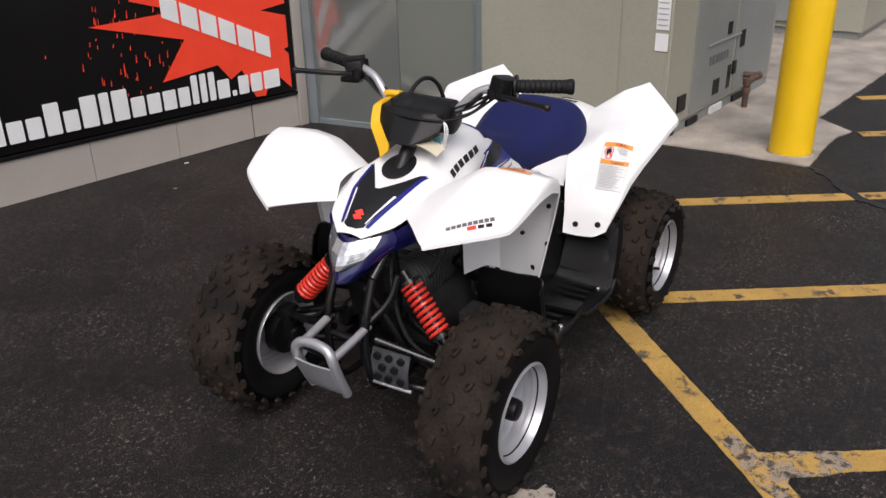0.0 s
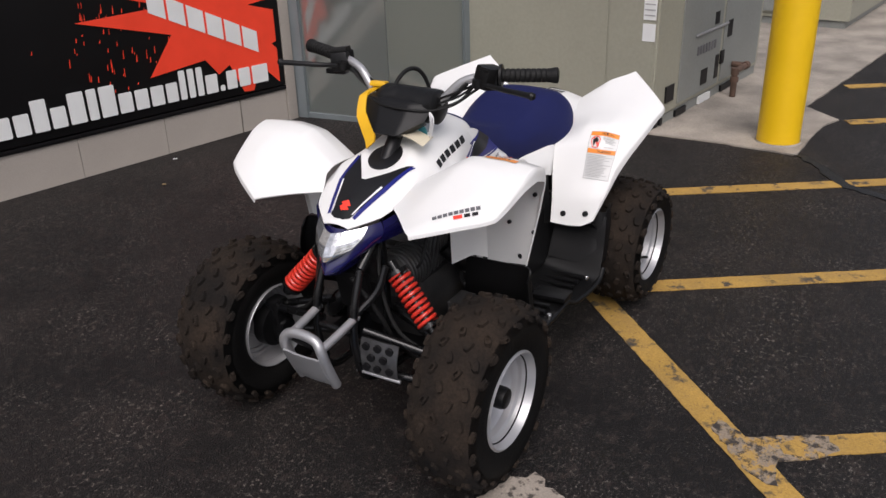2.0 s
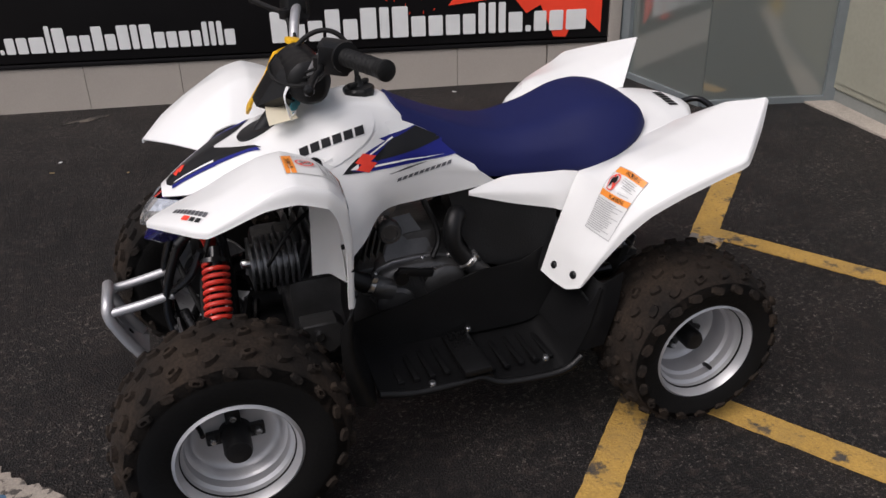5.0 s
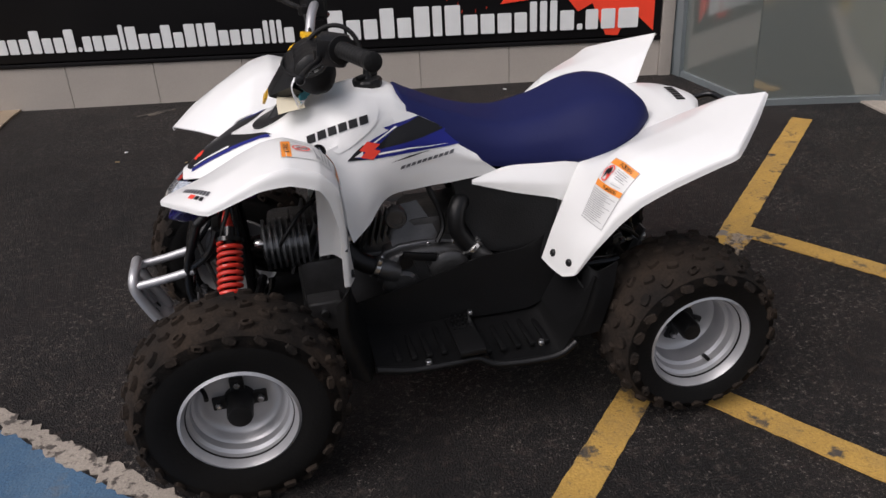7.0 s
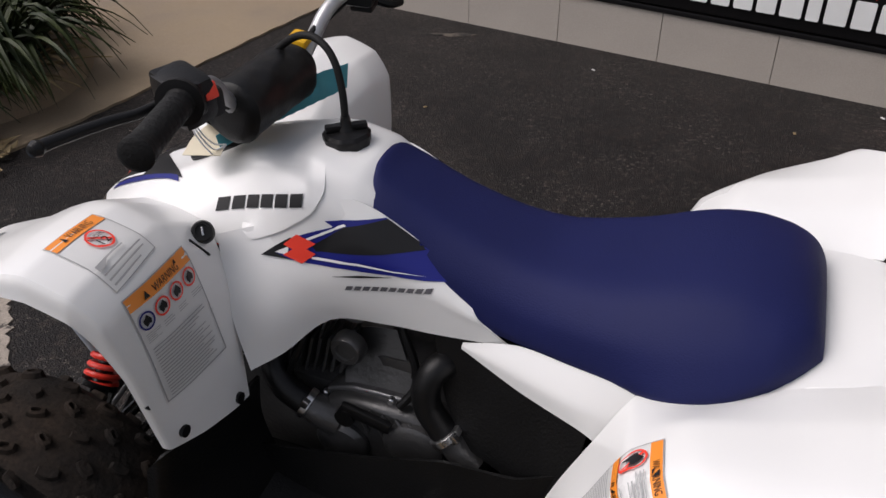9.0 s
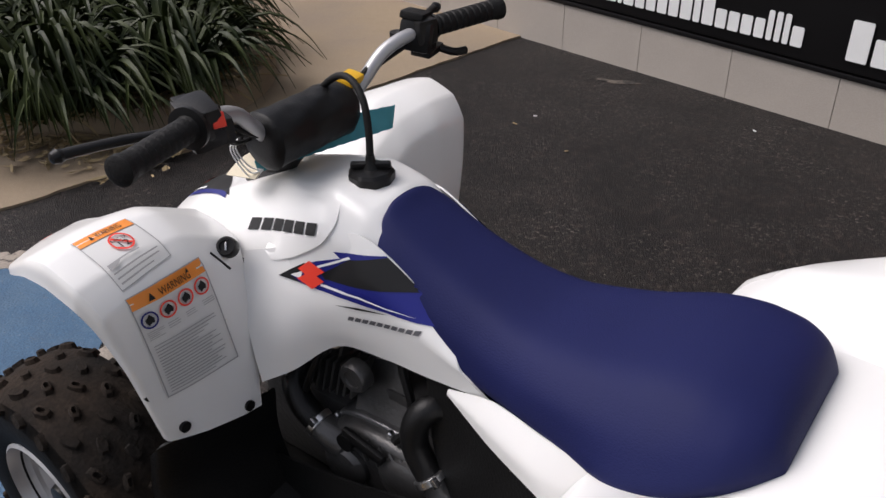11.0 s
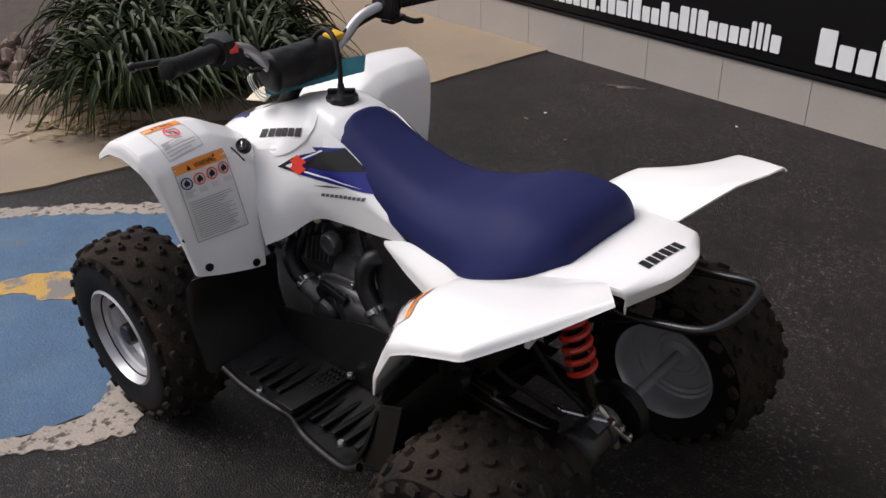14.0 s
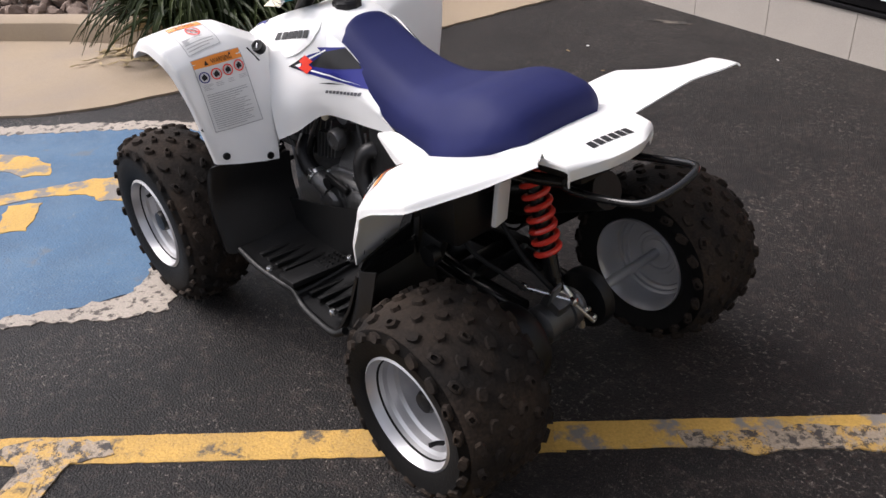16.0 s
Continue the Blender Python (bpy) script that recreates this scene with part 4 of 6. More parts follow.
# front cowl and lamp
COWL = [
    [(-.500, -.095, .638), (-.540, -.045, .622), (-.553, 0, .622), (-.540, .045, .622), (-.500, .095, .638)],
    [(-.500, -.100, .610), (-.560, -.046, .588), (-.578, 0, .582), (-.560, .046, .588), (-.500, .100, .610)],
    [(-.510, -.080, .580), (-.580, -.040, .550), (-.604, 0, .542), (-.580, .040, .550), (-.510, .080, .580)],
    [(-.530, -.050, .550), (-.588, -.026, .528), (-.612, 0, .522), (-.588, .026, .528), (-.530, .050, .550)],
    [(-.520, -.040, .530), (-.575, -.020, .515), (-.592, 0, .510), (-.575, .020, .515), (-.520, .040, .530)],
]
part("front_cowl", sheet(COWL, 24, 24, 0.003, 1, 0.5), BLUE, quad, "glossy dark blue front cowl")
LAMP = [
    [(-.524, -.073, .630), (-.564, -.028, .622), (-.576, 0, .618), (-.564, .028, .622), (-.524, .073, .630)],
    [(-.546, -.069, .606), (-.588, -.028, .597), (-.600, 0, .593), (-.588, .028, .597), (-.546, .069, .606)],
    [(-.572, -.052, .583), (-.602, -.022, .574), (-.612, 0, .570), (-.602, .022, .574), (-.572, .052, .583)],
    [(-.590, -.028, .566), (-.606, -.012, .559), (-.614, 0, .557), (-.606, .012, .559), (-.590, .028, .566)],
]
lamp = part("headlight", sheet(LAMP, 9, 8, 0.004, 1, 0.4), LENS, quad, "clear faceted headlight", smooth=False)
for s in (-1, 1):
    part("cowl_arm", sheet([[(-.500, .098, .640), (-.500, .098, .612), (-.505, .082, .582)], [(-.440, .124, .655), (-.440, .122, .620), (-.445, .110, .590)], [(-.385, .136, .668), (-.39, .132, .628), (-.40, .122, .598)]], 10, 8, 0.003, s), BLUE, quad)

# steering
# flat black disc paints the shade inside the open steering hole
part("steering_hole_disc", rotated(lathe([(0.044, -0.02), (0.044, 0.0005), (0.040, 0.0015), (0.001, 0.0010)], 28, axis='Z'), Matrix.Translation((-.336, 0, .7345)) @ Euler((0, radians(-19), 0)).to_matrix().to_4x4() @ Matrix.Diagonal((1.15, 1, 1, 1))), DEC_BLACK, quad, "black disc standing in for the dark steering opening")
part("steering_stem", rod((-.352, 0, .70), (-.232, 0, .835), 0.019, 14), DEC_BLACK, quad)
handlebar = new("handlebar")
handlebar.parent = quad
tagged(handlebar, "silver handlebar with black rubber grips")
bar_pts = [(-.148, -.345, .936), (-.186, -.236, .932), (-.208, -.160, .915), (-.222, -.115, .875), (-.232, -.075, .838), (-.236, -.03, .832), (-.236, .03, .832), (-.232, .075, .838), (-.222, .115, .875),
           (-.208, .160, .915), (-.186, .236, .932), (-.148, .345, .936)]
part("bar", tube(bar_pts, 0.011, 12, 66), SILVER, handlebar)
for s in (-1, 1):
    a, b = Vector((-.182, .246 * s, .932)), Vector((-.140, .374 * s, .937))
    d = (b - a).normalized()
    g = bmesh.new()
    prof = [(0.018, 0), (0.0195, 0.004), (0.016, 0.008)]
    for k in range(9):
        prof += [(0.0150, 0.012 + k * 0.0125), (0.0168, 0.014 + k * 0.0125), (0.0168, 0.021 + k * 0.0125)]
    prof += [(0.018, 0.126), (0.019, 0.130), (0.019, 0.138), (0.014, 0.141), (0.001, 0.141)]
    gb = lathe(prof, 22, axis='Z')
    m = Matrix.Translation(a) @ d.to_track_quat('Z', 'Y').to_matrix().to_4x4()
    part("grip", rotated(gb, m), GRIP, handlebar)
    c = a - d * 0.022
    part("switch_box", rotated(block((0.046, 0.040, 0.036), (0, 0, 0), 0.006), Matrix.Translation(c) @ d.to_track_quat('Z', 'Y').to_matrix().to_4x4()), BLACK, handlebar)
    piv = Vector((-.222, .205 * s, .918))
    part("lever_perch", joined(tube([c + Vector((0, 0, -.002)), piv], 0.012, 10), lathe([(0.014, -0.010), (0.014, 0.010)], 14, piv, 'Z')), BLACK, handlebar)
    part("lever", tube([piv, piv + Vector((-.010, .05 * s, -.002)), piv + Vector((-.028, .09 * s, .0)), piv + Vector((-.046, .145 * s, .002)), piv + Vector((-.052, .165 * s, .002))], 0.0060, 10, r2=0.0075), BLACK, handlebar)
    part("lever_ball", lathe([(0.001, -0.010), (0.007, -0.008), (0.010, 0), (0.007, 0.008), (0.001, 0.010)], 12, piv + Vector((-.052, .168 * s, .002)), 'Y'), BLACK, handlebar)
    part("control_cable", tube([piv + Vector((.0, -.03 * s, -.005)), (-.222, .15 * s, .888), (-.222, .11 * s, .862), (-.228, .07 * s, .850), (-.236, .03 * s, .846)], 0.0045, 8, 24), GRIP, handlebar)
part("switch_housing", joined(block((0.062, 0.050, 0.058), (-.196, -.222, .928), 0.012, (8, 10, -18)), block((0.050, 0.022, 0.036), (-.188, -.196, .915), 0.008, (0, 0, -18)), block((0.030, 0.03, 0.012), (-.212, -.226, .950), 0.005, (0, 16, -18))), BLACK, handlebar, "black switch housing")
part("grip_flange", rotated(lathe([(0.020, -.004), (0.028, -.003), (0.028, .003), (0.020, .004)], 24, axis='Z'), Matrix.Translation((-.182, -.248, .932)) @ Vector((.042, -.128, .005)).to_track_quat('Z', 'Y').to_matrix().to_4x4()), BLACK, handlebar)
part("throttle_box", joined(block((0.056, 0.050, 0.052), (-.196, .226, .922), 0.010, (-8, 8, 18)), block((0.036, 0.055, 0.014), (-.195, .245, .893), 0.004, (0, 6, 12)), tube([(-.188, .262, .893), (-.168, .282, .882), (-.160, .305, .880)], 0.007, 8)), BLACK, handlebar, "black thumb throttle housing")
part("reservoir_cap", block((0.040, 0.046, 0.012), (-.200, .226, .954), 0.003, (-8, 8, 18)), GRIP, handlebar)
for k in range(3):
    part("control_cable", tube([(-.200, -.200 + .008 * k, .915 - .006 * k), (-.222, -.150, .890 - .012 * k), (-.238 - .006 * k, -.100, .868 - .010 * k), (-.262, -.060 + .01 * k, .838)], 0.0030, 8, 24), GRIP, handlebar)
for k in range(2):
    part("control_cable", tube([(-.205, .205, .915 - .006 * k), (-.215, .150, .905 - .012 * k), (-.222 - .006 * k, .100, .880 - .010 * k), (-.240, .050, .855)], 0.0045, 8, 24), GRIP, handlebar)
part("stop_switch", block((0.020, 0.018, 0.012), (-.166, -.216, .935), 0.003, (0, 75, -18)), DEC_RED, handlebar, "red stop switch")
for s in (-1, 1):
    part("bar_clamp", block((0.05, 0.026, 0.05), (-.238, .035 * s, .832), 0.006), FRAME, handlebar)
POD = [
    [(-.226, -.082, .866), (-.230, -.043, .880), (-.230, .043, .880), (-.226, .082, .866)],
    [(-.262, -.100, .861), (-.281, -.044, .862), (-.281, .044, .862), (-.262, .100, .861)],
    [(-.286, -.090, .824), (-.336, -.032, .792), (-.336, .032, .792), (-.286, .090, .824)],
    [(-.262, -.080, .806), (-.312, -.030, .780), (-.312, .030, .780), (-.262, .080, .806)],
]
part("bar_cover", sheet(POD, 30, 30, 0.004, 1, 0.10), BLACK, handlebar, "angular black plastic bar cover")
pad_prof = [(0.020, -.096), (0.036, -.093)] + [(0.044, -.086 + .008 * k) for k in range(20)] + [(0.037, .081), (0.020, .084)]
pad_bm = lathe(pad_prof, 44)
for v in pad_bm.verts:
    v.co.xz *= 1 + 0.055 * noise.noise(v.co * 42) + 0.03 * noise.noise(v.co * 110)
part("bar_pad", rotated(pad_bm, Matrix.Translation((-.230, -.010, .846))), BLACK, handlebar, "creased black foam bar pad")
part("yellow_tag", sheet([[(-.222, .080, .884), (-.222, .104, .876)], [(-.262, .098, .867), (-.270, .120, .858)], [(-.288, .090, .825), (-.298, .112, .812)], [(-.338, .030, .789), (-.347, .054, .772)], [(-.346, .026, .772), (-.354, .046, .752)]], 24, 6, 0.006, 1, 0.4), YELLOW_TAPE, handlebar, "yellow plastic wrap on the cover")
part("yellow_tag", block((0.03, 0.045, 0.014), (-.226, .086, .884), 0.005, (0, 12, 10)), YELLOW_TAPE, handlebar)
part("control_cable", tube([(-.200, -.196, .900), (-.236, -.140, .858), (-.276, -.092, .848), (-.296, -.030, .850), (-.290, .040, .852), (-.268, .090, .858)], 0.0035, 8, 40), GRIP, handlebar)
part("breather_hose", tube([(-.112, -.004, .812), (-.116, .002, .852), (-.128, .010, .890), (-.150, .018, .912), (-.180, .026, .916), (-.215, .032, .900), (-.260, .03, .860)], 0.0055, 10, 40), GRIP, quad)
cap_bm = lathe([(0.034, -.014), (0.037, -.010), (0.038, .003), (0.034, .008), (0.024, .009), (0.014, .010), (0.009, .018), (0.007, .030), (0.001, .030)], 36, Vector((0, 0, 0)), 'Z')
for v in cap_bm.verts:
    if v.co.xy.length > 0.03:
        v.co.xy *= 1 + 0.035 * math.cos(9 * math.atan2(v.co.y, v.co.x))
cap = part("fuel_cap", rotated(cap_bm, Matrix.Translation((-.112, -.004, .788)) @ Matrix.Diagonal((.9, .9, 1, 1))), BLACK, quad, "black fuel cap")
part("cap_bar", block((.060, .012, .010), (-.112, -.004, .802), .003, (0, 0, 35)), BLACK, cap)
fold = [(.0011 if k % 2 else -.0011) for k in range(25)]
card_rows = []
for k in range(25):
    t = k / 24
    lo = Vector((-.268, -.085, .782)).lerp(Vector((-.172, .120, .802)), t) + Vector((fold[k], 0, 0))
    hi = Vector((-.272, -.085, .800)).lerp(Vector((-.170, .128, .838)), t) + Vector((fold[k] - .012 * math.sin(t * 3.1), 0, .010 * math.sin(t * 3.1)))
    card_rows.append([tuple(lo), tuple(hi)])
part("teal_card", sheet(card_rows, 48, 4, 0.0012), TEAL, quad, "teal ribbed card tucked behind the bars")
part("paper_tag", sheet([[(-.318, -.036, .792), (-.268, -.016, .790)], [(-.322, -.072, .786), (-.268, -.062, .788)], [(-.322, -.104, .772), (-.262, -.098, .778)]], 10, 6, 0.0012), CREAM, quad, "cream paper tag hanging from the bars")
for k in range(3):
    part("wire_tie", tube([(-.262, -.085, .86 - k * .006), (-.285, -.105 - .005 * k, .83), (-.275, -.095, .795 - .01 * k), (-.262, -.08, .786)], 0.0013, 6, 16), DEC_WHITE, quad)

# front bumper, frame, suspension
bumper = new("bumper")
bumper.parent = quad
tagged(bumper, "silver tubular bumper with a plate")
part("hoop", tube([(-.668, -.052, .258), (-.700, -.056, .330), (-.716, -.056, .380), (-.714, -.040, .404), (-.712, 0, .410), (-.714, .040, .404), (-.716, .056, .380), (-.700, .056, .330), (-.668, .052, .258)], 0.0125, 12, 60), SILVER, bumper)
part("plate", sheet([[(-.722, -.054, .362), (-.726, 0, .362), (-.722, .054, .362)], [(-.706, -.054, .320), (-.710, 0, .320), (-.706, .054, .320)], [(-.684, -.054, .275), (-.688, 0, .275), (-.684, .054, .275)], [(-.655, -.052, .250), (-.655, 0, .250), (-.655, .052, .250)]], 12, 8, 0.005), SILVER, bumper)
for s in (-1, 1):
    part("strut", tube([(-.712, .054 * s, .384), (-.650, .056 * s, .392), (-.575, .058 * s, .405)], 0.0105, 10), SILVER, bumper)
for k in range(3):
    part("plate_slot", block((.006, .010, .016), (-.6905, -.030 + k * .030, .279), .002, (0, -26, 0)), DEC_BLACK, bumper)
for k in range(2):
    part("plate_rib", block((.008, .006, .062), (-.708, -.018 + k * .036, .322), .002, (0, -22, 0)), SILVER, bumper)
for s in (-1, 1):
    part("frame_tube", tube([(-.545, .055 * s, .52), (-.585, .058 * s, .42), (-.590, .058 * s, .32), (-.55, .06 * s, .215), (-.40, .07 * s, .19), (0, .08 * s, .185), (.25, .08 * s, .20), (.36, .08 * s, .27)], 0.0105, 10, 48), FRAME, quad)
    part("frame_tube", tube([(-.545, .055 * s, .52), (-.44, .06 * s, .60), (-.25, .05 * s, .64), (0, .07 * s, .58), (.25, .09 * s, .55), (.5, .09 * s, .57), (.62, .08 * s, .585)], 0.0125, 10, 48), FRAME, quad)
    part("frame_tube", tube([(-.46, .055 * s, .20), (-.45, .06 * s, .40), (-.46, .06 * s, .60)], 0.011, 10, 12), FRAME, quad)
    top, bot = Vector((-.474, .108 * s, .504)), Vector((-.494, .218 * s, .382))
    ax = (bot - top)
    shock = new("shock_absorber")
    shock.parent = quad
    tagged(shock, "front shock with a red coil spring")
    part("damper", tube([top - ax * 0.12, bot + ax * 0.18], 0.014, 12), FRAME, shock)
    u = ax.normalized().orthogonal().normalized()
    v = ax.normalized().cross(u)
    coil = [top.lerp(bot, 0.10 + 0.90 * i / 150) + (u * math.cos(i / 150 * 2 * math.pi * 10) + v * math.sin(i / 150 * 2 * math.pi * 10)) * 0.025 for i in range(151)]
    part("spring", tube(coil, 0.0050, 8, 240), RED, shock, "red coil spring")
    q = ax.to_track_quat('Z', 'Y').to_matrix().to_4x4()
    for p in (top + ax * 0.08, bot):
        part("spring_seat", rotated(lathe([(0.031, -0.006), (0.031, 0.004)], 18, axis='Z'), Matrix.Translation(p) @ q), FRAME, shock)
    for z0, z1 in ((.245, .225), (.36, .30)):
        part("suspension_arm", joined(tube([(-.56, .065 * s, z0), (-.50, .28 * s, z1)], 0.011, 10), tube([(-.42, .065 * s, z0), (-.48, .28 * s, z1)], 0.011, 10)), FRAME, quad)
    part("steering_knuckle", joined(block((0.05, 0.045, 0.13), (-.495, .285 * s, .26), 0.010), rod((-.495, .25 * s, .24), (-.495, .36 * s, .24), 0.026)), FRAME, quad)
    part("brake_drum", lathe([(0.03, -.01), (0.062, -.012), (0.064, .02), (0.05, .03)], 26, Vector((-.497, .30 * s, .24)), 'Y'), BLACK, quad)
    part("tie_rod", tube([(-.40, .03 * s, .33), (-.44, .27 * s, .29)], 0.007, 8), FRAME, quad)
part("arm_guard", sheet([[(-.578, -.070, .352), (-.574, -.120, .350), (-.566, -.172, .346)], [(-.586, -.062, .300), (-.582, -.115, .300), (-.574, -.168, .298)], [(-.582, -.058, .256), (-.578, -.112, .254), (-.570, -.165, .250)]], 12, 10, 0.004), CASTING, quad, "grey guard plate with round holes")
for y, z, x in [(-.085, .332, -.583), (-.117, .331, -.579), (-.149, .329, -.574), (-.100, .304, -.586), (-.133, .303, -.581), (-.085, .274, -.587), (-.115, .273, -.583), (-.147, .271, -.577)]:
    part("plate_hole", rotated(lathe([(0.0105, -0.004), (0.0105, 0.0035)], 16, axis='X'), Matrix.Translation((x, y, z)) @ Euler((0, radians(-6), radians(6))).to_matrix().to_4x4()), DEC_BLACK, quad)
part("guard_rod", rod((-.580, -.050, .250), (-.566, -.172, .243), 0.005), SILVER, quad)

for s in (-1, 1):
    part("brake_cable", tube([(-.36, .03 * s, .72), (-.44, .05 * s, .60), (-.50, .08 * s, .48), (-.52, .14 * s, .36), (-.50, .24 * s, .30), (-.49, .29 * s, .27)], 0.005, 8, 40), GRIP, quad)
    part("frame_brace", tube([(-.590, .05 * s, .40), (-.53, .09 * s, .46), (-.50, .10 * s, .52)], 0.009, 8), FRAME, quad)
part("oil_hose", tube([(-.56, -.04, .50), (-.53, -.09, .40), (-.50, -.11, .32), (-.44, -.10, .27)], 0.006, 8, 24), GRIP, quad)
part("cross_bar", rod((-.588, -.058, .36), (-.588, .058, .36), 0.009), FRAME, quad)
part("radiator_shroud", block((.02, .10, .12), (-.50, 0, .43), .006, (0, -12, 0)), BLACK, quad)

# engine and intake
engine = new("engine")
engine.parent = quad
tagged(engine, "dark grey single-cylinder engine")
part("crankcase", block((.30, .15, .17), (-.02, 0, .31), .03), ENGINE, engine)
part("gearbox", block((.17, .16, .12), (.02, 0, .40), .02), ENGINE, engine)
part("sump", block((.27, .20, .19), (-.20, 0, .305), .03), ENGINE, engine)


def cover_plate(outline, y0, y1, bevel):
    """A flat cast cover with a rounded rim, from an outline of (x, z)."""
    bm = bmesh.new()
    f = bm.faces.new([bm.verts.new((x, y0, z)) for x, z in outline])
    g = bmesh.ops.extrude_face_region(bm, geom=[f])
    bmesh.ops.translate(bm, vec=(0, y1 - y0, 0), verts=[v for v in g["geom"] if isinstance(v, bmesh.types.BMVert)])
    rim = [e for e in bm.edges if all(abs(v.co.y - y1) < 1e-6 for v in e.verts)]
    bmesh.ops.bevel(bm, geom=rim, offset=bevel, segments=4, affect='EDGES', profile=0.6)
    return bm


CASE_OUT = [(-.150, .372), (-.128, .398), (-.090, .408), (-.040, .410), (.020, .408), (.062, .396), (.085, .370), (.088, .330), (.070, .290), (.02, .268), (-.07, .262), (-.125, .280), (-.150, .320)]
part("case_flange", cover_plate(CASE_OUT, -.07, -.108, .005), CASTING, engine, "pale-edged cast engine case")
part("clutch_cover", cover_plate([(x * .93 - .002, .338 + (z - .338) * .90) for x, z in CASE_OUT], -.10, -.134, .022), ENGINE, engine, "smooth dark crankcase cover")
part("clutch_boss", rotated(lathe([(0.052, 0), (0.050, .010), (0.042, .016), (0.020, .018), (0.001, .018)], 34), Matrix.Translation((.024, -.130, .345)) @ Matrix.Diagonal((1, -1, .85, 1))), ENGINE, engine)
part("starter_cover", rotated(lathe([(0.046, 0), (0.045, .012), (0.036, .020), (0.012, .022), (0.001, .022)], 30), Matrix.Translation((-.098, -.130, .318)) @ Matrix.Diagonal((1, -1, .9, 1))), ENGINE, engine)
for k in range(5):
    part("case_rib", tube([(-.07 + .022 * k, -.134, .396 - .002 * k), (-.060 + .024 * k, -.138, .376), (-.052 + .026 * k, -.137, .350)], 0.003, 6, 8), ENGINE, engine)
part("engine_plate", sheet([[(-.118, -.055, .470), (-.080, -.055, .490), (-.030, -.055, .497)], [(-.110, -.080, .430), (-.060, -.080, .440), (.000, -.080, .440)], [(-.105, -.098, .405), (-.050, -.098, .405), (.012, -.098, .405)]], 10, 10, 0.004), ENGINE, engine, "flat grey engine side")
part("timing_plate", lathe([(0.027, .0), (0.027, -.018), (0.023, -.024), (0.016, -.024), (0.015, -.021), (0.001, -.021)], 28, Vector((-.091, -.090, .482)), 'Y'), ENGINE, engine, "round engine cap")
for k in range(9):
    part("cooling_fin", rotated(block((.006, .175 - .004 * abs(k - 4), .135), (0, 0, 0), .002), Matrix.Translation((-.325 + .0205 * k, 0, .425 + .003 * k)) @ Euler((0, radians(22), 0)).to_matrix().to_4x4()), CASTING, engine)
part("cylinder", rotated(block((.20, .11, .10), (0, 0, 0), .02), Matrix.Translation((-.25, 0, .42)) @ Euler((0, radians(12), 0)).to_matrix().to_4x4()), ENGINE, engine)
fins = []
for k in range(8):
    fins += [(0.046, -.060 + .014 * k), (0.061, -.059 + .014 * k), (0.061, -.053 + .014 * k), (0.046, -.052 + .014 * k)]
part("cylinder_head", joined(lathe([(0.030, -.064)] + fins + [(0.030, .058)], 36, Vector((-.345, -.045, .435)), 'X'), block((.085, .10, .09), (-.350, .03, .430), .02)), CASTING, engine, "finned cast cylinder head")
part("head_bolt", lathe([(0.011, .008), (0.011, -.008), (0.007, -.013), (0.001, -.013)], 12, Vector((-.412, -.088, .462)), 'X'), STEEL, engine)
part("plug_cap", tube([(-.130, -.100, .528), (-.120, -.104, .546), (-.118, -.100, .566)], 0.009, 10, 8), CREAM, engine, "pale plug cap")
part("hose_bracket", block((.050, .006, .012), (-.225, -.150, .472), .002, (0, 4, 6)), STEEL, engine)
for k in range(6):
    part("cooling_fin", block((.005, .045, .075), (-.178 + .0155 * k, -.080, .446 + .003 * k), .0015, (0, 16, 0)), ENGINE, engine)
part("spark_lead", tube([(-.37, -.08, .44), (-.36, -.11, .47), (-.31, -.10, .53), (-.24, -.07, .57)], 0.0045, 8, 24), BLACK, engine)
part("carburettor", joined(block((.06, .07, .07), (-.09, -.03, .545), .012), lathe([(0.026, -.05), (0.026, -.004), (0.022, 0), (0.012, .002), (0.011, -.004), (0.001, -.004)], 22, Vector((-.090, -.030, .540)), 'Y'), rod((-.095, -.05, .57), (-.085, -.05, .61), 0.012)), CASTING, engine, "dull metal carburettor")
part("intake_elbow", tube([(.082, -.085, .490), (.064, -.112, .500), (.050, -.128, .478), (.050, -.134, .440), (.070, -.136, .404), (.084, -.137, .388)], 0.0215, 18, 36), BLACK, engine, "black rubber elbow hose")
part("elbow_pipe", tube([(.082, -.137, .390), (.098, -.138, .370), (.122, -.140, .344)], 0.0225, 16, 10), ENGINE, engine, "dark metal pipe")
part("hose_clamp", rotated(lathe([(0.0262, -0.006), (0.0275, -0.005), (0.0275, 0.005), (0.0262, 0.006)], 24, axis='Z'), Matrix.Translation((.080, -.137, .393)) @ Vector((.016, -.001, -.020)).to_track_quat('Z', 'Y').to_matrix().to_4x4()), STEEL, engine)
part("clamp_screw", block((.012, .010, .016), (.098, -.152, .404), .002, (0, -40, 0)), STEEL, engine)
part("cooling_hose", tube([(-.225, -.10, .452), (-.213, -.125, .425), (-.190, -.135, .400), (-.155, -.136, .378)], 0.0225, 16, 24), BLACK, engine)
part("hose_neck", tube([(-.158, -.136, .380), (-.135, -.134, .366), (-.110, -.125, .352)], 0.0225, 16, 10, r2=0.030), ENGINE, engine)
part("hose_clamp", rotated(lathe([(0.0242, -0.006), (0.0258, -0.005), (0.0258, 0.005), (0.0242, 0.006)], 24, axis='Z'), Matrix.Translation((-.155, -.136, .378)) @ Vector((.035, .001, -.020)).to_track_quat('Z', 'Y').to_matrix().to_4x4()), STEEL, engine)
part("clamp_screw", block((.012, .010, .016), (-.146, -.156, .398), .002, (0, 30, 0)), STEEL, engine)
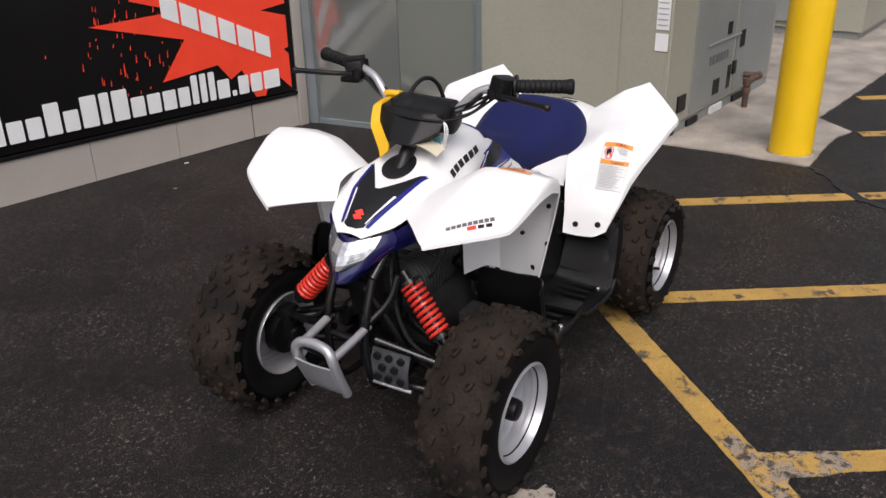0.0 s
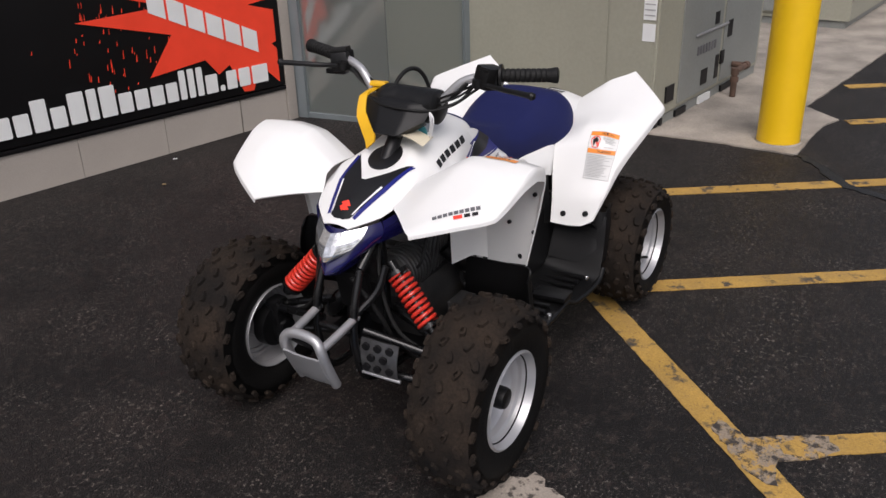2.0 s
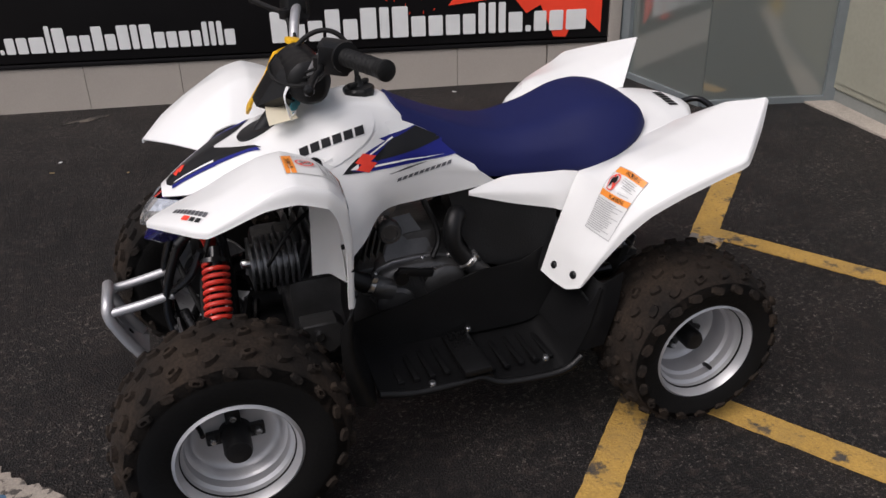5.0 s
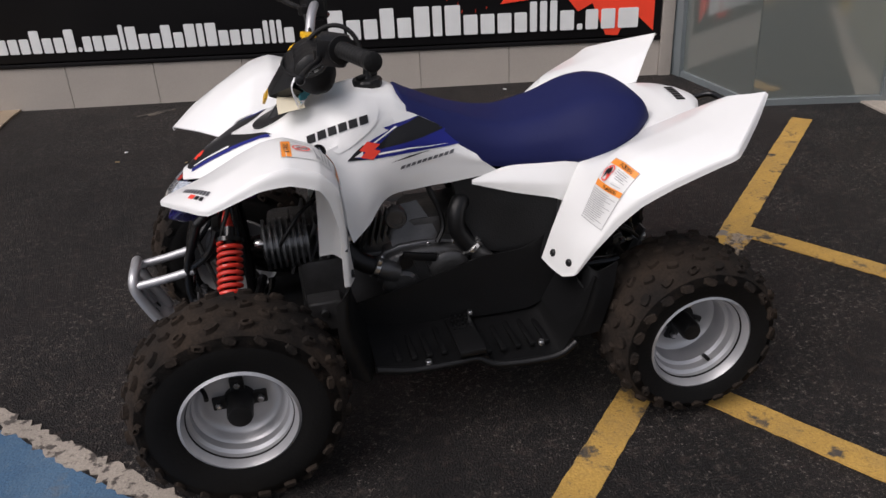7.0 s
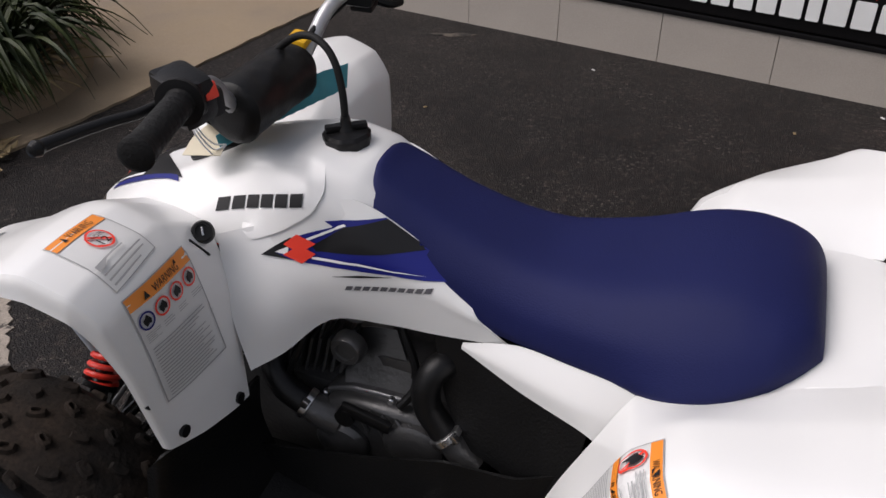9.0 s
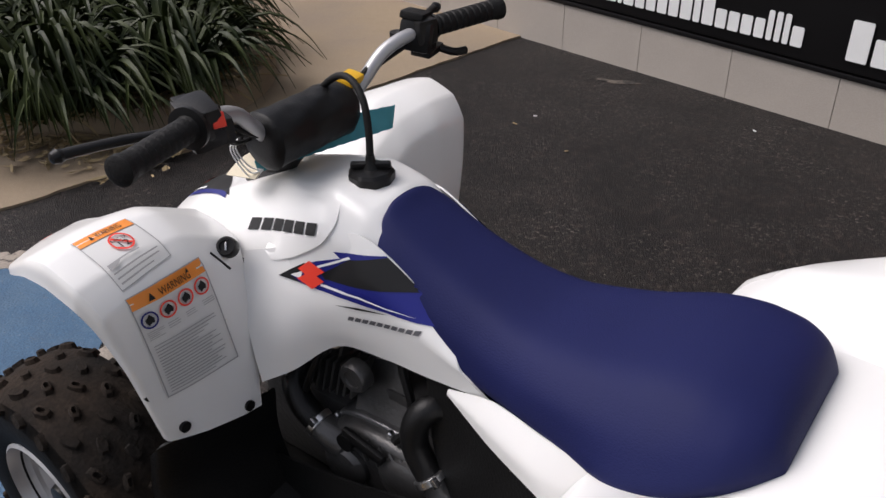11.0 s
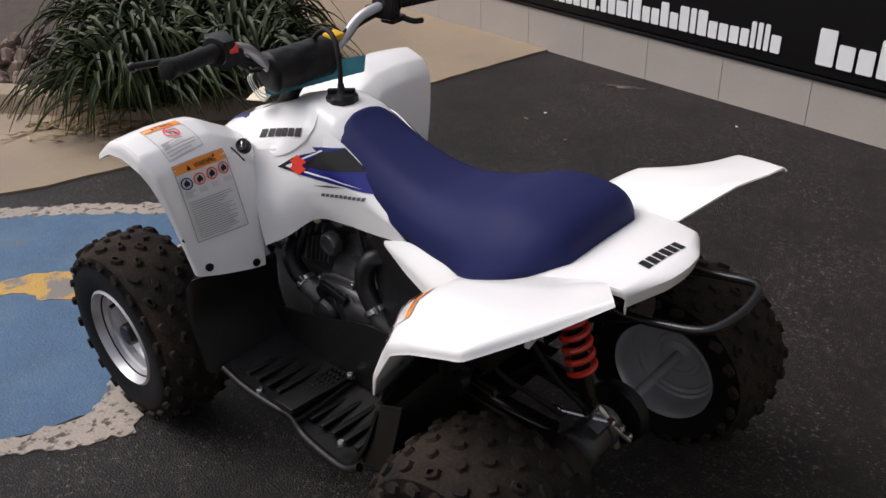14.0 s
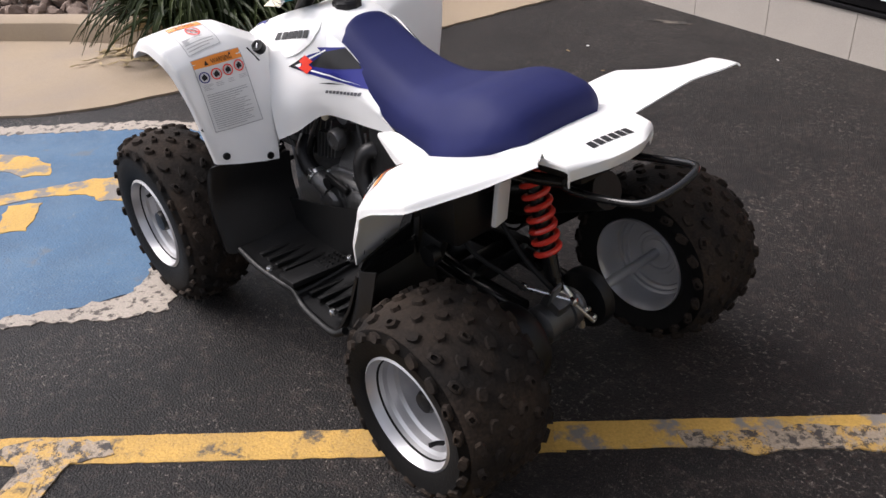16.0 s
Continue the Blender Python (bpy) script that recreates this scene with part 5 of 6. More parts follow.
part("overflow_hose", tube([(-.012, -.07, .60), (-.004, -.09, .54), (.018, -.10, .48), (.020, -.11, .44), (.0, -.125, .41)], 0.007, 8, 30), BLACK, engine)
part("overflow_hose", tube([(-.14, -.06, .60), (-.15, -.11, .52), (-.17, -.13, .46), (-.20, -.12, .40)], 0.006, 8, 30), BLACK, engine)
part("clutch_lever", joined(block((.085, .012, .020), (-.048, -.146, .392), .005, (0, 14, 0)), lathe([(0.016, 0), (0.016, -.02), (0.001, -.02)], 16, Vector((-.082, -.134, .384)), 'Y')), BLACK, engine)
part("mount_bracket", cover_plate([(-.325, .350), (-.250, .350), (-.232, .330), (-.240, .285), (-.262, .268), (-.305, .272), (-.325, .300)], -.165, -.212, .008), ENGINE, quad, "dark engine mount bracket")
part("bolt", lathe([(0.009, -.010), (0.009, .004), (0.006, .006), (0.001, .006)], 10, Vector((-.290, -.212, .322)), 'Y'), STEEL, engine)
for x, z in ((-.135, .385), (-.132, .300), (.062, .284), (.080, .350), (.045, .399), (-.045, .268), (-.02, .404)):
    part("bolt", lathe([(0.006, .0), (0.006, -.008), (0.004, -.010), (0.001, -.010)], 8, Vector((x, -.106, z)), 'Y'), STEEL, engine)
part("air_box", block((.20, .15, .13), (.18, 0, .47), .03), BLACK, quad)
part("exhaust", tube([(-.40, .05, .40), (-.46, .09, .36), (-.40, .14, .28), (-.1, .15, .24), (.2, .15, .30), (.40, .14, .40)], 0.02, 12, 40), FRAME, quad)
part("silencer", tube([(.30, .13, .36), (.56, .12, .47)], 0.042, 20), MATT, quad)

# footwells and inner black plastic
for s in (-1, 1):
    foot = new("footwell")
    foot.parent = quad
    tagged(foot, "black plastic footwell with ribbed tread")
    part("floor_pan", sheet([[(-.20, .185, .262), (-.20, .30, .250), (-.20, .360, .250)], [(-.13, .19, .240), (-.13, .30, .232), (-.12, .360, .232)], [(.0, .19, .236), (.0, .30, .228), (.0, .360, .230)], [(.052, .19, .236), (.052, .30, .228), (.052, .360, .228)], [(.066, .19, .220), (.066, .30, .210), (.066, .362, .208)], [(.16, .19, .216), (.16, .30, .206), (.16, .372, .204)],
                               [(.225, .19, .224), (.225, .30, .216), (.222, .378, .212)], [(.275, .195, .30), (.275, .30, .30), (.275, .370, .29)], [(.30, .20, .40), (.30, .30, .40), (.31, .360, .385)]], 70, 14, 0.006, s, 0.6), MATT, foot)
    part("outer_rail", tube([(-.20, .360 * s, .244), (-.12, .360 * s, .226), (-.02, .358 * s, .222), (.03, .356 * s, .222), (.075, .364 * s, .202), (.16, .374 * s, .200), (.222, .379 * s, .208), (.262, .376 * s, .232)], 0.0085, 10, 60), MATT, foot)
    part("heel_guard", sheet([[(.295, .20, .435), (.300, .33, .405), (.318, .356, .397), (.368, .350, .410)], [(.280, .20, .335), (.285, .34, .322), (.303, .364, .316), (.352, .360, .332)], [(.235, .20, .248), (.250, .35, .240), (.268, .366, .238), (.322, .364, .240)]], 18, 18, 0.005, s, 0.6), BLACK, foot)
    part("front_guard", sheet([[(-.215, .165, .44), (-.222, .28, .45), (-.238, .362, .46), (-.268, .372, .43)], [(-.222, .165, .35), (-.23, .29, .36), (-.245, .375, .36), (-.272, .382, .35)], [(-.190, .165, .238), (-.196, .29, .232), (-.215, .378, .232), (-.255, .382, .25)]], 16, 14, 0.005, s), MATT, foot)
    part("inner_guard", sheet([[(-.30, .190, .300), (-.30, .19, .27), (-.28, .19, .24)], [(-.20, .190, .320), (-.20, .19, .28), (-.20, .19, .24)], [(-.036, .186, .350), (-.036, .19, .29), (-.036, .195, .236)], [(.09, .180, .381), (.09, .185, .31), (.09, .195, .226)], [(.20, .178, .386), (.20, .185, .31), (.20, .195, .226)], [(.30, .175, .44), (.30, .19, .36), (.28, .20, .26)]], 30, 12, 0.005, s, 0.5), MATT, foot)
    for k in range(11):
        x = -.145 + k * .035
        if 3.5 < k < 5.5:
            continue
        part("tread_bar", block((0.014, 0.135, 0.010), (x, .268 * s, .2335 if k < 4 else .2125), .003, (4 * s, 0, 0)), MATT, foot)
    part("centre_rib", block((0.062, 0.165, 0.016), (.020, .285 * s, .241), .005, (4 * s, 0, 0)), MATT, foot)
    rnd = random.Random(8)
    for a in range(4):
        for b in range(9):
            part("peg_tooth", lathe([(0.004, 0), (0.0035, .006), (0.001, .0065)], 6, Vector((.002 + a * .012, (.215 + b * .016) * s, .247 - b * .001)), 'Z'), MATT, foot, smooth=False)
    for x, y, z in ((.184, .353, .231), (-.081, .351, .232), (.053, .207, .249)):
        part("bolt", lathe([(0.008, -.004), (0.008, .004), (0.006, .007), (0.001, .007)], 12, Vector((x, y * s, z)), 'Z'), STEEL, foot)
    part("side_guard", sheet([[(.050, .100, .560), (.062, .112, .500), (.078, .125, .440), (.110, .140, .380)], [(.100, .106, .560), (.116, .118, .500), (.136, .135, .430), (.172, .158, .366)],
                              [(.190, .128, .545), (.200, .145, .480), (.212, .160, .420), (.228, .178, .356)], [(.290, .168, .500), (.282, .176, .450), (.272, .186, .400), (.262, .198, .352)]], 22, 16, 0.004, s), MATT, quad)
    part("tail_guard", sheet([[(.36, .08, .42), (.37, .11, .44), (.38, .14, .47)], [(.44, .08, .52), (.46, .11, .54), (.48, .15, .58)], [(.52, .09, .58), (.54, .12, .59), (.56, .16, .61)]], 12, 10, 0.003, s), MATT, quad)
for s in (-1, 1):
    part("wheel_guard", sheet([[(.292, .15, .405), (.284, .24, .378), (.282, .33, .368)], [(.305, .15, .33), (.305, .26, .32), (.312, .352, .315)], [(.312, .15, .24), (.312, .27, .235), (.318, .355, .235)]], 12, 12, 0.004, s), MATT, quad)
# unseen black plate, added so that it stays dark under the engine
part("belly_dark_plate", sheet([[(-.42, -.17, .225), (-.42, 0, .222), (-.42, .17, .225)], [(-.10, -.19, .212), (-.10, 0, .206), (-.10, .19, .212)], [(.32, -.19, .212), (.32, 0, .206), (.32, .19, .212)]], 8, 8, 0.004), MATT, quad)
part("under_tail", block((.22, .17, .03), (.55, 0, .605), .01), MATT, quad)

# rear end
part("rear_axle", rod((RX, -.36, .212), (RX, .345, .209), 0.0115), SILVER, quad)
part("axle_nut", lathe([(0.010, 0), (0.011, .003), (0.011, .008), (0.001, .008)], 8, Vector((RX, .334, .209)), 'Y'), SILVER, quad, smooth=False)
part("axle_housing", joined(rotated(lathe([(0.034, -.075), (0.048, -.06), (0.048, -.03), (0.042, -.026), (0.042, .03), (0.048, .034), (0.048, .06), (0.034, .072)], 28), Matrix.Translation((RX + .004, -.03, .218)) @ Matrix.Diagonal((.9, .8, .9, 1))),
                            block((.05, .045, .05), (.552, -.035, .258), .008, (0, 25, 0))), ENGINE, quad, "dark cast axle housing")
part("brake_plate", lathe([(0.034, 0), (0.040, .006), (0.038, .016), (0.020, .022), (0.001, .022)], 24, Vector((RX + .006, .016, .226)), 'Y'), CASTING, quad, "grey cast brake plate")
part("link_rod", rod((.500, -.075, .300), (.585, -.015, .272), 0.005), STEEL, quad)
for x, y, z in ((.500, -.075, .300), (.548, -.040, .285), (.585, -.015, .272), (.592, .040, .205)):
    part("link_nut", lathe([(0.009, -.006), (0.009, .006), (0.004, .010), (0.001, .010)], 8, Vector((x, y, z)), 'X'), STEEL, quad, smooth=False)
part("cable_bracket", block((.006, .030, .055), (.560, -.045, .292), .002, (8, 20, 10)), CASTING, quad)
part("brake_drum", lathe([(0.03, -.035), (0.084, -.032), (0.090, -.022), (0.090, .012), (0.084, .020), (0.074, .022), (0.070, .016), (0.03, .018)], 40, Vector((RX, -.145, .213)), 'Y'), BLACK, quad)
part("brake_drum", lathe([(0.03, -.02), (0.066, -.018), (0.070, -.01), (0.070, .010), (0.03, .016)], 36, Vector((RX, .085, .213)), 'Y'), BLACK, quad)
for k in range(6):
    a0 = k * math.pi / 3 + .3
    part("bolt", lathe([(0.007, .0), (0.007, .008), (0.001, .010)], 6, Vector((RX + .006 + math.cos(a0) * .040, .020, .218 + math.sin(a0) * .040)), 'Y'), STEEL, quad, smooth=False)
part("brake_cable", tube([(.30, -.05, .52), (.40, -.06, .45), (.48, -.055, .36), (.535, -.045, .312), (.552, -.03, .285)], 0.006, 8, 36), GRIP, quad)
part("brake_cable", tube([(.34, -.13, .47), (.42, -.15, .40), (.49, -.13, .36), (.53, -.10, .32)], 0.005, 8, 30), GRIP, quad)
part("coil_bracket", joined(block((.05, .03, .06), (.37, -.20, .41), .006, (0, 20, 10)), lathe([(0.022, -.01), (0.022, .01), (0.001, .012)], 18, Vector((.385, -.222, .40)), 'Y')), BLACK, quad)
part("fender_liner", sheet([[(.430, .10, .560), (.440, .15, .580), (.448, .20, .588)], [(.465, .095, .578), (.478, .14, .598), (.488, .19, .606)], [(.500, .09, .600), (.520, .13, .615), (.530, .18, .625)]], 12, 8, 0.003, -1), BLACK, quad)
part("battery_box", block((.11, .13, .13), (.385, -.135, .49), .012), BLACK, quad)
part("swing_arm", joined(tube([(.15, -.06, .26), (.32, -.08, .25), (.49, -.07, .235)], 0.024, 12), tube([(.15, .06, .26), (.32, .08, .25), (.49, .07, .235)], 0.024, 12), block((.06, .16, .05), (.33, 0, .26), .01)), FRAME, quad)
part("brake_lever", joined(tube([(.52, -.01, .30), (.555, .0, .275), (.575, .012, .225), (.580, .020, .185)], 0.008, 8), rod((.545, -.03, .30), (.60, .035, .20), 0.0045), rod((.575, -.01, .215), (.575, .05, .215), 0.006)), STEEL, quad)
rt, rb = Vector((.470, -.02, .575)), Vector((.520, -.02, .375))
shock = new("shock_absorber")
shock.parent = quad
tagged(shock, "rear shock with a red coil spring")
ax = rb - rt
u = ax.normalized().orthogonal().normalized()
v = ax.normalized().cross(u)
part("spring", tube([rt.lerp(rb, 0.05 + 0.98 * i / 150) + (u * math.cos(i / 150 * 2 * math.pi * 8) + v * math.sin(i / 150 * 2 * math.pi * 8)) * 0.0255 for i in range(151)], 0.0065, 8, 150), RED, shock, "red coil spring")
part("damper", tube([rt - ax * .1, rb + ax * .45], 0.017, 14), FRAME, shock)
part("grab_bar", tube([(.600, -.085, .585), (.634, -.078, .572), (.700, -.075, .576), (.770, -.062, .585), (.800, -.02, .600), (.806, .03, .612), (.790, .068, .615), (.720, .082, .600), (.640, .085, .585)], 0.0078, 12, 60), FRAME, quad, "black tubular grab bar")
part("under_tail_leg", block((.012, .046, .150), (.468, -.094, .522), .004, (0, 8, 12)), WHITE, quad, "white plastic leg under the tail")


# ---- stickers and graphics on the panels ----
from mathutils.bvhtree import BVHTree

_v, _f = [], []
for ob, outer in zip(panels, OUTER):
    base = len(_v)
    _v += [v.co.copy() for v in ob.data.vertices]
    _f += [[base + i for i in p.vertices] for p in ob.data.polygons[:outer]]
SKIN = BVHTree.FromPolygons(_v, _f)


def laid(polys, at, proj, lift=0.0012, cell=0.012, back=0.08):
    """Flat shapes, given as (u, v) outlines, laid on the panels. at(u, v) gives a place off the skin, proj the way towards it."""
    bm = bmesh.new()
    for poly in polys:
        bm.faces.new([bm.verts.new((u, v, 0)) for u, v in poly])
    us = [v.co.x for v in bm.verts]
    vs = [v.co.y for v in bm.verts]
    for axis, lo, hi in ((0, min(us), max(us)), (1, min(vs), max(vs))):
        span = (at(hi, vs[0]) - at(lo, vs[0])).length if axis == 0 else (at(us[0], hi) - at(us[0], lo)).length
        k = max(1, int(span / cell))
        for i in range(1, k):
            p = [0, 0, 0]
            p[axis] = lo + (hi - lo) * i / k
            n = [0, 0, 0]
            n[axis] = 1
            bmesh.ops.bisect_plane(bm, geom=list(bm.verts) + list(bm.edges) + list(bm.faces), dist=1e-7, plane_co=p, plane_no=n)
    proj = Vector(proj).normalized()
    for v in bm.verts:
        p = at(v.co.x, v.co.y)
        hit = None
        if back is not None:
            hit, nrm, _, _ = SKIN.ray_cast(p - proj * back, proj, 0.25 if back else 0.075)
        if hit is None:
            hit, nrm, _, _ = SKIN.find_nearest(p + proj * (0.05 if back == 0.0 else 0.0))
        if nrm.dot(proj) > 0.3:
            nrm = -nrm
        v.co = hit + nrm * lift
    return bm


def quadmap(tl, tr, bl, br):
    """u to the right, v downwards, both 0 to 1."""
    tl, tr, bl, br = [Vector(p) for p in (tl, tr, bl, br)]
    return lambda u, v: tl.lerp(tr, u).lerp(bl.lerp(br, u), v)


def rect(u0, v0, u1, v1):
    return [(u0, v0), (u1, v0), (u1, v1), (u0, v1)]


def ring(cu, cv, r, aspect, width, n=20):
    pts = []
    for k in range(n):
        a, b = 2 * math.pi * k / n, 2 * math.pi * (k + 1) / n
        pts.append([(cu + math.cos(x) * q, cv + math.sin(x) * q * aspect) for x, q in ((a, r), (b, r), (b, r - width), (a, r - width))])
    return pts


def words(text, u0, v0, u1, v1):
    """Outlines of a word in the built-in font, fitted into a box."""
    cu = bpy.data.curves.new("w", 'FONT')
    cu.body, cu.resolution_u = text, 2
    ob = bpy.data.objects.new("w", cu)
    me = ob.to_mesh()
    xs = [v.co.x for v in me.vertices]
    ys = [v.co.y for v in me.vertices]
    a, b, c, d = min(xs), max(xs), min(ys), max(ys)
    out = [[(u0 + (me.vertices[i].co.x - a) / (b - a) * (u1 - u0), v1 - (me.vertices[i].co.y - c) / (d - c) * (v1 - v0)) for i in p.vertices] for p in me.polygons]
    ob.to_mesh_clear()
    bpy.data.objects.remove(ob)
    bpy.data.curves.remove(cu)
    return out


def small_print(u0, v0, u1, v1, lines, seed):
    r = random.Random(seed)
    h = (v1 - v0) / lines
    return [rect(u0, v0 + k * h, u0 + (u1 - u0) * r.uniform(0.6, 1.0), v0 + k * h + h * 0.30) for k in range(lines)]


def sticker(name, label, at, proj, pieces, owner=quad):
    """A paper sticker with its printed layers, each a part of the sticker."""
    base = part(name, laid([rect(0, 0, 1, 1)], at, proj, 0.0010, 0.010, None), DEC_PAPER, owner, label, smooth=True)
    for i, (nm, polys, mat) in enumerate(pieces):
        part(nm, laid(polys, at, proj, 0.0018 + 0.0004 * i, 0.010, None), mat, base)


frame_lines = [rect(0.0, 0.0, 1.0, 0.012), rect(0.0, 0.988, 1, 1), rect(0, 0, 0.015, 1), rect(0.985, 0, 1, 1)]
# the two on the front fender
m1 = quadmap((-.330, -.364, .774), (-.328, -.280, .770), (-.238, -.359, .731), (-.250, -.272, .737))
sticker("warning_sticker", "white warning sticker with an orange heading", m1, (0.45, 0, -1), [
    ("border", frame_lines, TEXT_GREY), ("heading", [rect(0.02, 0.02, 0.98, 0.20)], DEC_ORANGE),
    ("heading_word", words("WARNING", 0.36, 0.06, 0.80, 0.16), DEC_BLACK), ("heading_symbol", [[(0.24, 0.16), (0.31, 0.16), (0.275, 0.06)]], DEC_BLACK),
    ("ban_ring", ring(0.55, 0.42, 0.18, 1.05, 0.03) + [[(0.43, 0.33), (0.46, 0.30), (0.67, 0.51), (0.64, 0.54)]], DEC_RED),
    ("age_words", words("UNDER", 0.42, 0.33, 0.68, 0.40) + words("12", 0.46, 0.42, 0.64, 0.54), DEC_BLACK),
    ("small_print", small_print(0.06, 0.66, 0.94, 0.98, 4, 1), TEXT_GREY)])
m2 = quadmap((-.232, -.362, .722), (-.246, -.236, .716), (-.228, -.343, .546), (-.228, -.219, .540))
icons = []
for k in range(4):
    icons += ring(0.14 + 0.24 * k, 0.24 - 0.012 * k, 0.105, 0.72, 0.022)
sticker("warning_sticker", "tall white warning sticker with four round symbols", m2, (-1, 0, -0.25), [
    ("border", frame_lines, TEXT_GREY), ("heading", [rect(0.01, 0.01, 0.99, 0.115)], DEC_ORANGE),
    ("heading_word", words("WARNING", 0.36, 0.030, 0.78, 0.095), DEC_BLACK), ("heading_symbol", [[(0.22, 0.095), (0.30, 0.095), (0.26, 0.03)]], DEC_BLACK),
    ("symbol_ring", icons[20:], DEC_RED), ("symbol_ring", icons[:20], DEC_BLUE),
    ("symbol", [[(0.14 + 0.24 * k + math.cos(a) * 0.055, 0.24 - 0.012 * k + math.sin(a) * 0.040 * (1.3 if j % 2 else 0.7)) for j, a in enumerate([2 * math.pi * q / 9 for q in range(9)])] for k in range(4)], DEC_BLACK),
    ("small_print", small_print(0.05, 0.335, 0.26, 0.42, 5, 2) + small_print(0.31, 0.335, 0.50, 0.40, 3, 3) + small_print(0.55, 0.33, 0.74, 0.39, 3, 4) + small_print(0.79, 0.32, 0.97, 0.38, 3, 5)
     + small_print(0.06, 0.47, 0.95, 0.97, 17, 6), TEXT_GREY)])
# the one on the rear fender
m3 = quadmap((.400, -.267, .612), (.416, -.346, .610), (.306, -.276, .502), (.311, -.357, .504))
sticker("warning_sticker", "white warning sticker with two orange headings", m3, (0.75, 0, -0.75), [
    ("border", frame_lines, TEXT_GREY), ("heading", [rect(0.02, 0.01, 0.98, 0.11)], DEC_ORANGE), ("heading", [rect(0.02, 0.34, 0.98, 0.43)], DEC_ORANGE),
    ("heading_word", words("WARNING", 0.38, 0.030, 0.80, 0.09), DEC_BLACK), ("heading_word", words("WARNING", 0.38, 0.355, 0.80, 0.415), DEC_BLACK),
    ("ban_ring", ring(0.26, 0.225, 0.165, 0.62, 0.03) + [[(0.16, 0.17), (0.19, 0.15), (0.36, 0.28), (0.33, 0.30)]], DEC_RED),
    ("symbol", [[(0.26 + math.cos(a) * 0.10, 0.225 + math.sin(a) * 0.06 * (1.3 if j % 2 else 0.6)) for j, a in enumerate([2 * math.pi * q / 9 for q in range(9)])]], DEC_BLACK),
    ("small_print", small_print(0.50, 0.14, 0.95, 0.32, 6, 7) + small_print(0.06, 0.47, 0.94, 0.97, 15, 8), TEXT_GREY)])


def flank(u, v):
    return Vector((u, -0.145, v))


def flank_r(u, v):
    return Vector((u, 0.145, v))


def bars(x0, z0, x1, z1, height, count, gap=0.22, lean=0.0):
    """Plain bars in place of a brand name, along a line."""
    out = []
    for k in range(count):
        a, b = k / count, (k + 1 - gap) / count
        p0, p1 = (x0 + (x1 - x0) * a, z0 + (z1 - z0) * a), (x0 + (x1 - x0) * b, z0 + (z1 - z0) * b)
        out.append([p0, p1, (p1[0] + lean, p1[1] + height), (p0[0] + lean, p0[1] + height)])
    return out


S_SHAPE = [[(-.136 + x, .667 + z) for x, z in o] for o in ([(-.024, .004), (-.004, .021), (.024, .011), (.010, .001), (-.002, .005)], [(.024, -.004), (.004, -.021), (-.024, -.011), (-.010, -.001), (.002, -.005)], [(-.024, .004), (-.006, .008), (.024, -.004), (.006, -.008)])]
for sgn, mp in ((-1, flank), (1, flank_r)):
    way = (0, -sgn, 0)
    name_bars = bars(-.270, .699, -.126, .728, 0.0155, 6, 0.2)
    for bar, lift in zip(name_bars, (0.0014, 0.0016, 0.0027, 0.0045, 0.0053, 0.0056)):
        part("name_bar", laid([bar], mp, way, lift, 0.008, 0.0), DEC_BLACK, quad, "black lettering shown as a plain bar")
    part("side_graphic", laid([[(-.190, .655), (-.157, .677), (-.126, .691), (-.088, .704), (-.100, .711), (-.064, .716), (-.012, .722), (.022, .700), (.052, .683), (.094, .654), (.098, .646), (.044, .647), (.002, .6495), (-.065, .6485), (-.123, .647), (-.151, .650)]],
                              mp, way, 0.0016, 0.0045, 0.0), DEC_BLUE, quad, "blue pointed side graphic")
    part("side_graphic", laid([[(-.118, .674), (-.071, .706), (-.014, .720), (.020, .699), (.046, .684), (-.112, .666)], [(-.191, .655), (-.150, .682), (-.142, .675), (-.172, .6585), (-.150, .650)], [(-.090, .633), (-.048, .642), (.004, .6475), (-.048, .638)]],
                              mp, way, 0.0022, 0.0045, 0.0), DEC_BLACK, quad, "black pointed side graphic")
    part("side_stripe", laid([[(-.126, .680), (-.068, .7080), (-.072, .7100), (-.126, .684)], [(-.118, .6580), (-.047, .6610), (.048, .6525), (-.047, .6575), (-.118, .6540)], [(-.172, .659), (-.152, .669), (-.154, .656)]], mp, way, 0.0028, 0.0045, 0.0), DEC_WHITE, quad)
    part("model_graphic", laid(bars(-.072, .612, .058, .631, 0.008, 10, 0.25, 0.004), mp, way, 0.0014, 0.02, 0.0), DEC_GREY, quad, "grey model lettering shown as plain bars")
    part("badge", laid(S_SHAPE, mp, way, 0.0034, 0.006, 0.0), DEC_RED, quad, "red angular two-part badge")


def raised(poly, mp, way, height, name):
    """A panel standing proud of the cover along its rear and lower edge, running out to nothing at the front and top."""
    bm = laid([poly], mp, way, 0.0, 0.008, 0.0)
    bm.normal_update()
    flat = {}
    for v in bm.verts:
        hit, nrm, _, _ = SKIN.find_nearest(v.co)
        if nrm.dot(Vector(way)) > 0.3:
            nrm = -nrm
        f = max(0.04, min(1, (v.co.x + 0.222) / 0.05)) * max(0.04, min(1, (0.772 - v.co.z) / 0.03))
        flat[v] = (hit.copy(), nrm.copy(), height * f)
    edges = [e for e in bm.edges if e.is_boundary]
    low = {}
    for e in edges:
        for v in e.verts:
            if v not in low:
                low[v] = bm.verts.new(flat[v][0] - flat[v][1] * 0.003)
    for e in edges:
        p, q = e.verts
        bm.faces.new((p, q, low[q], low[p]))
    for v, (hit, nrm, h) in flat.items():
        v.co = hit + nrm * h
    return part(name, bm, WHITE, quad)


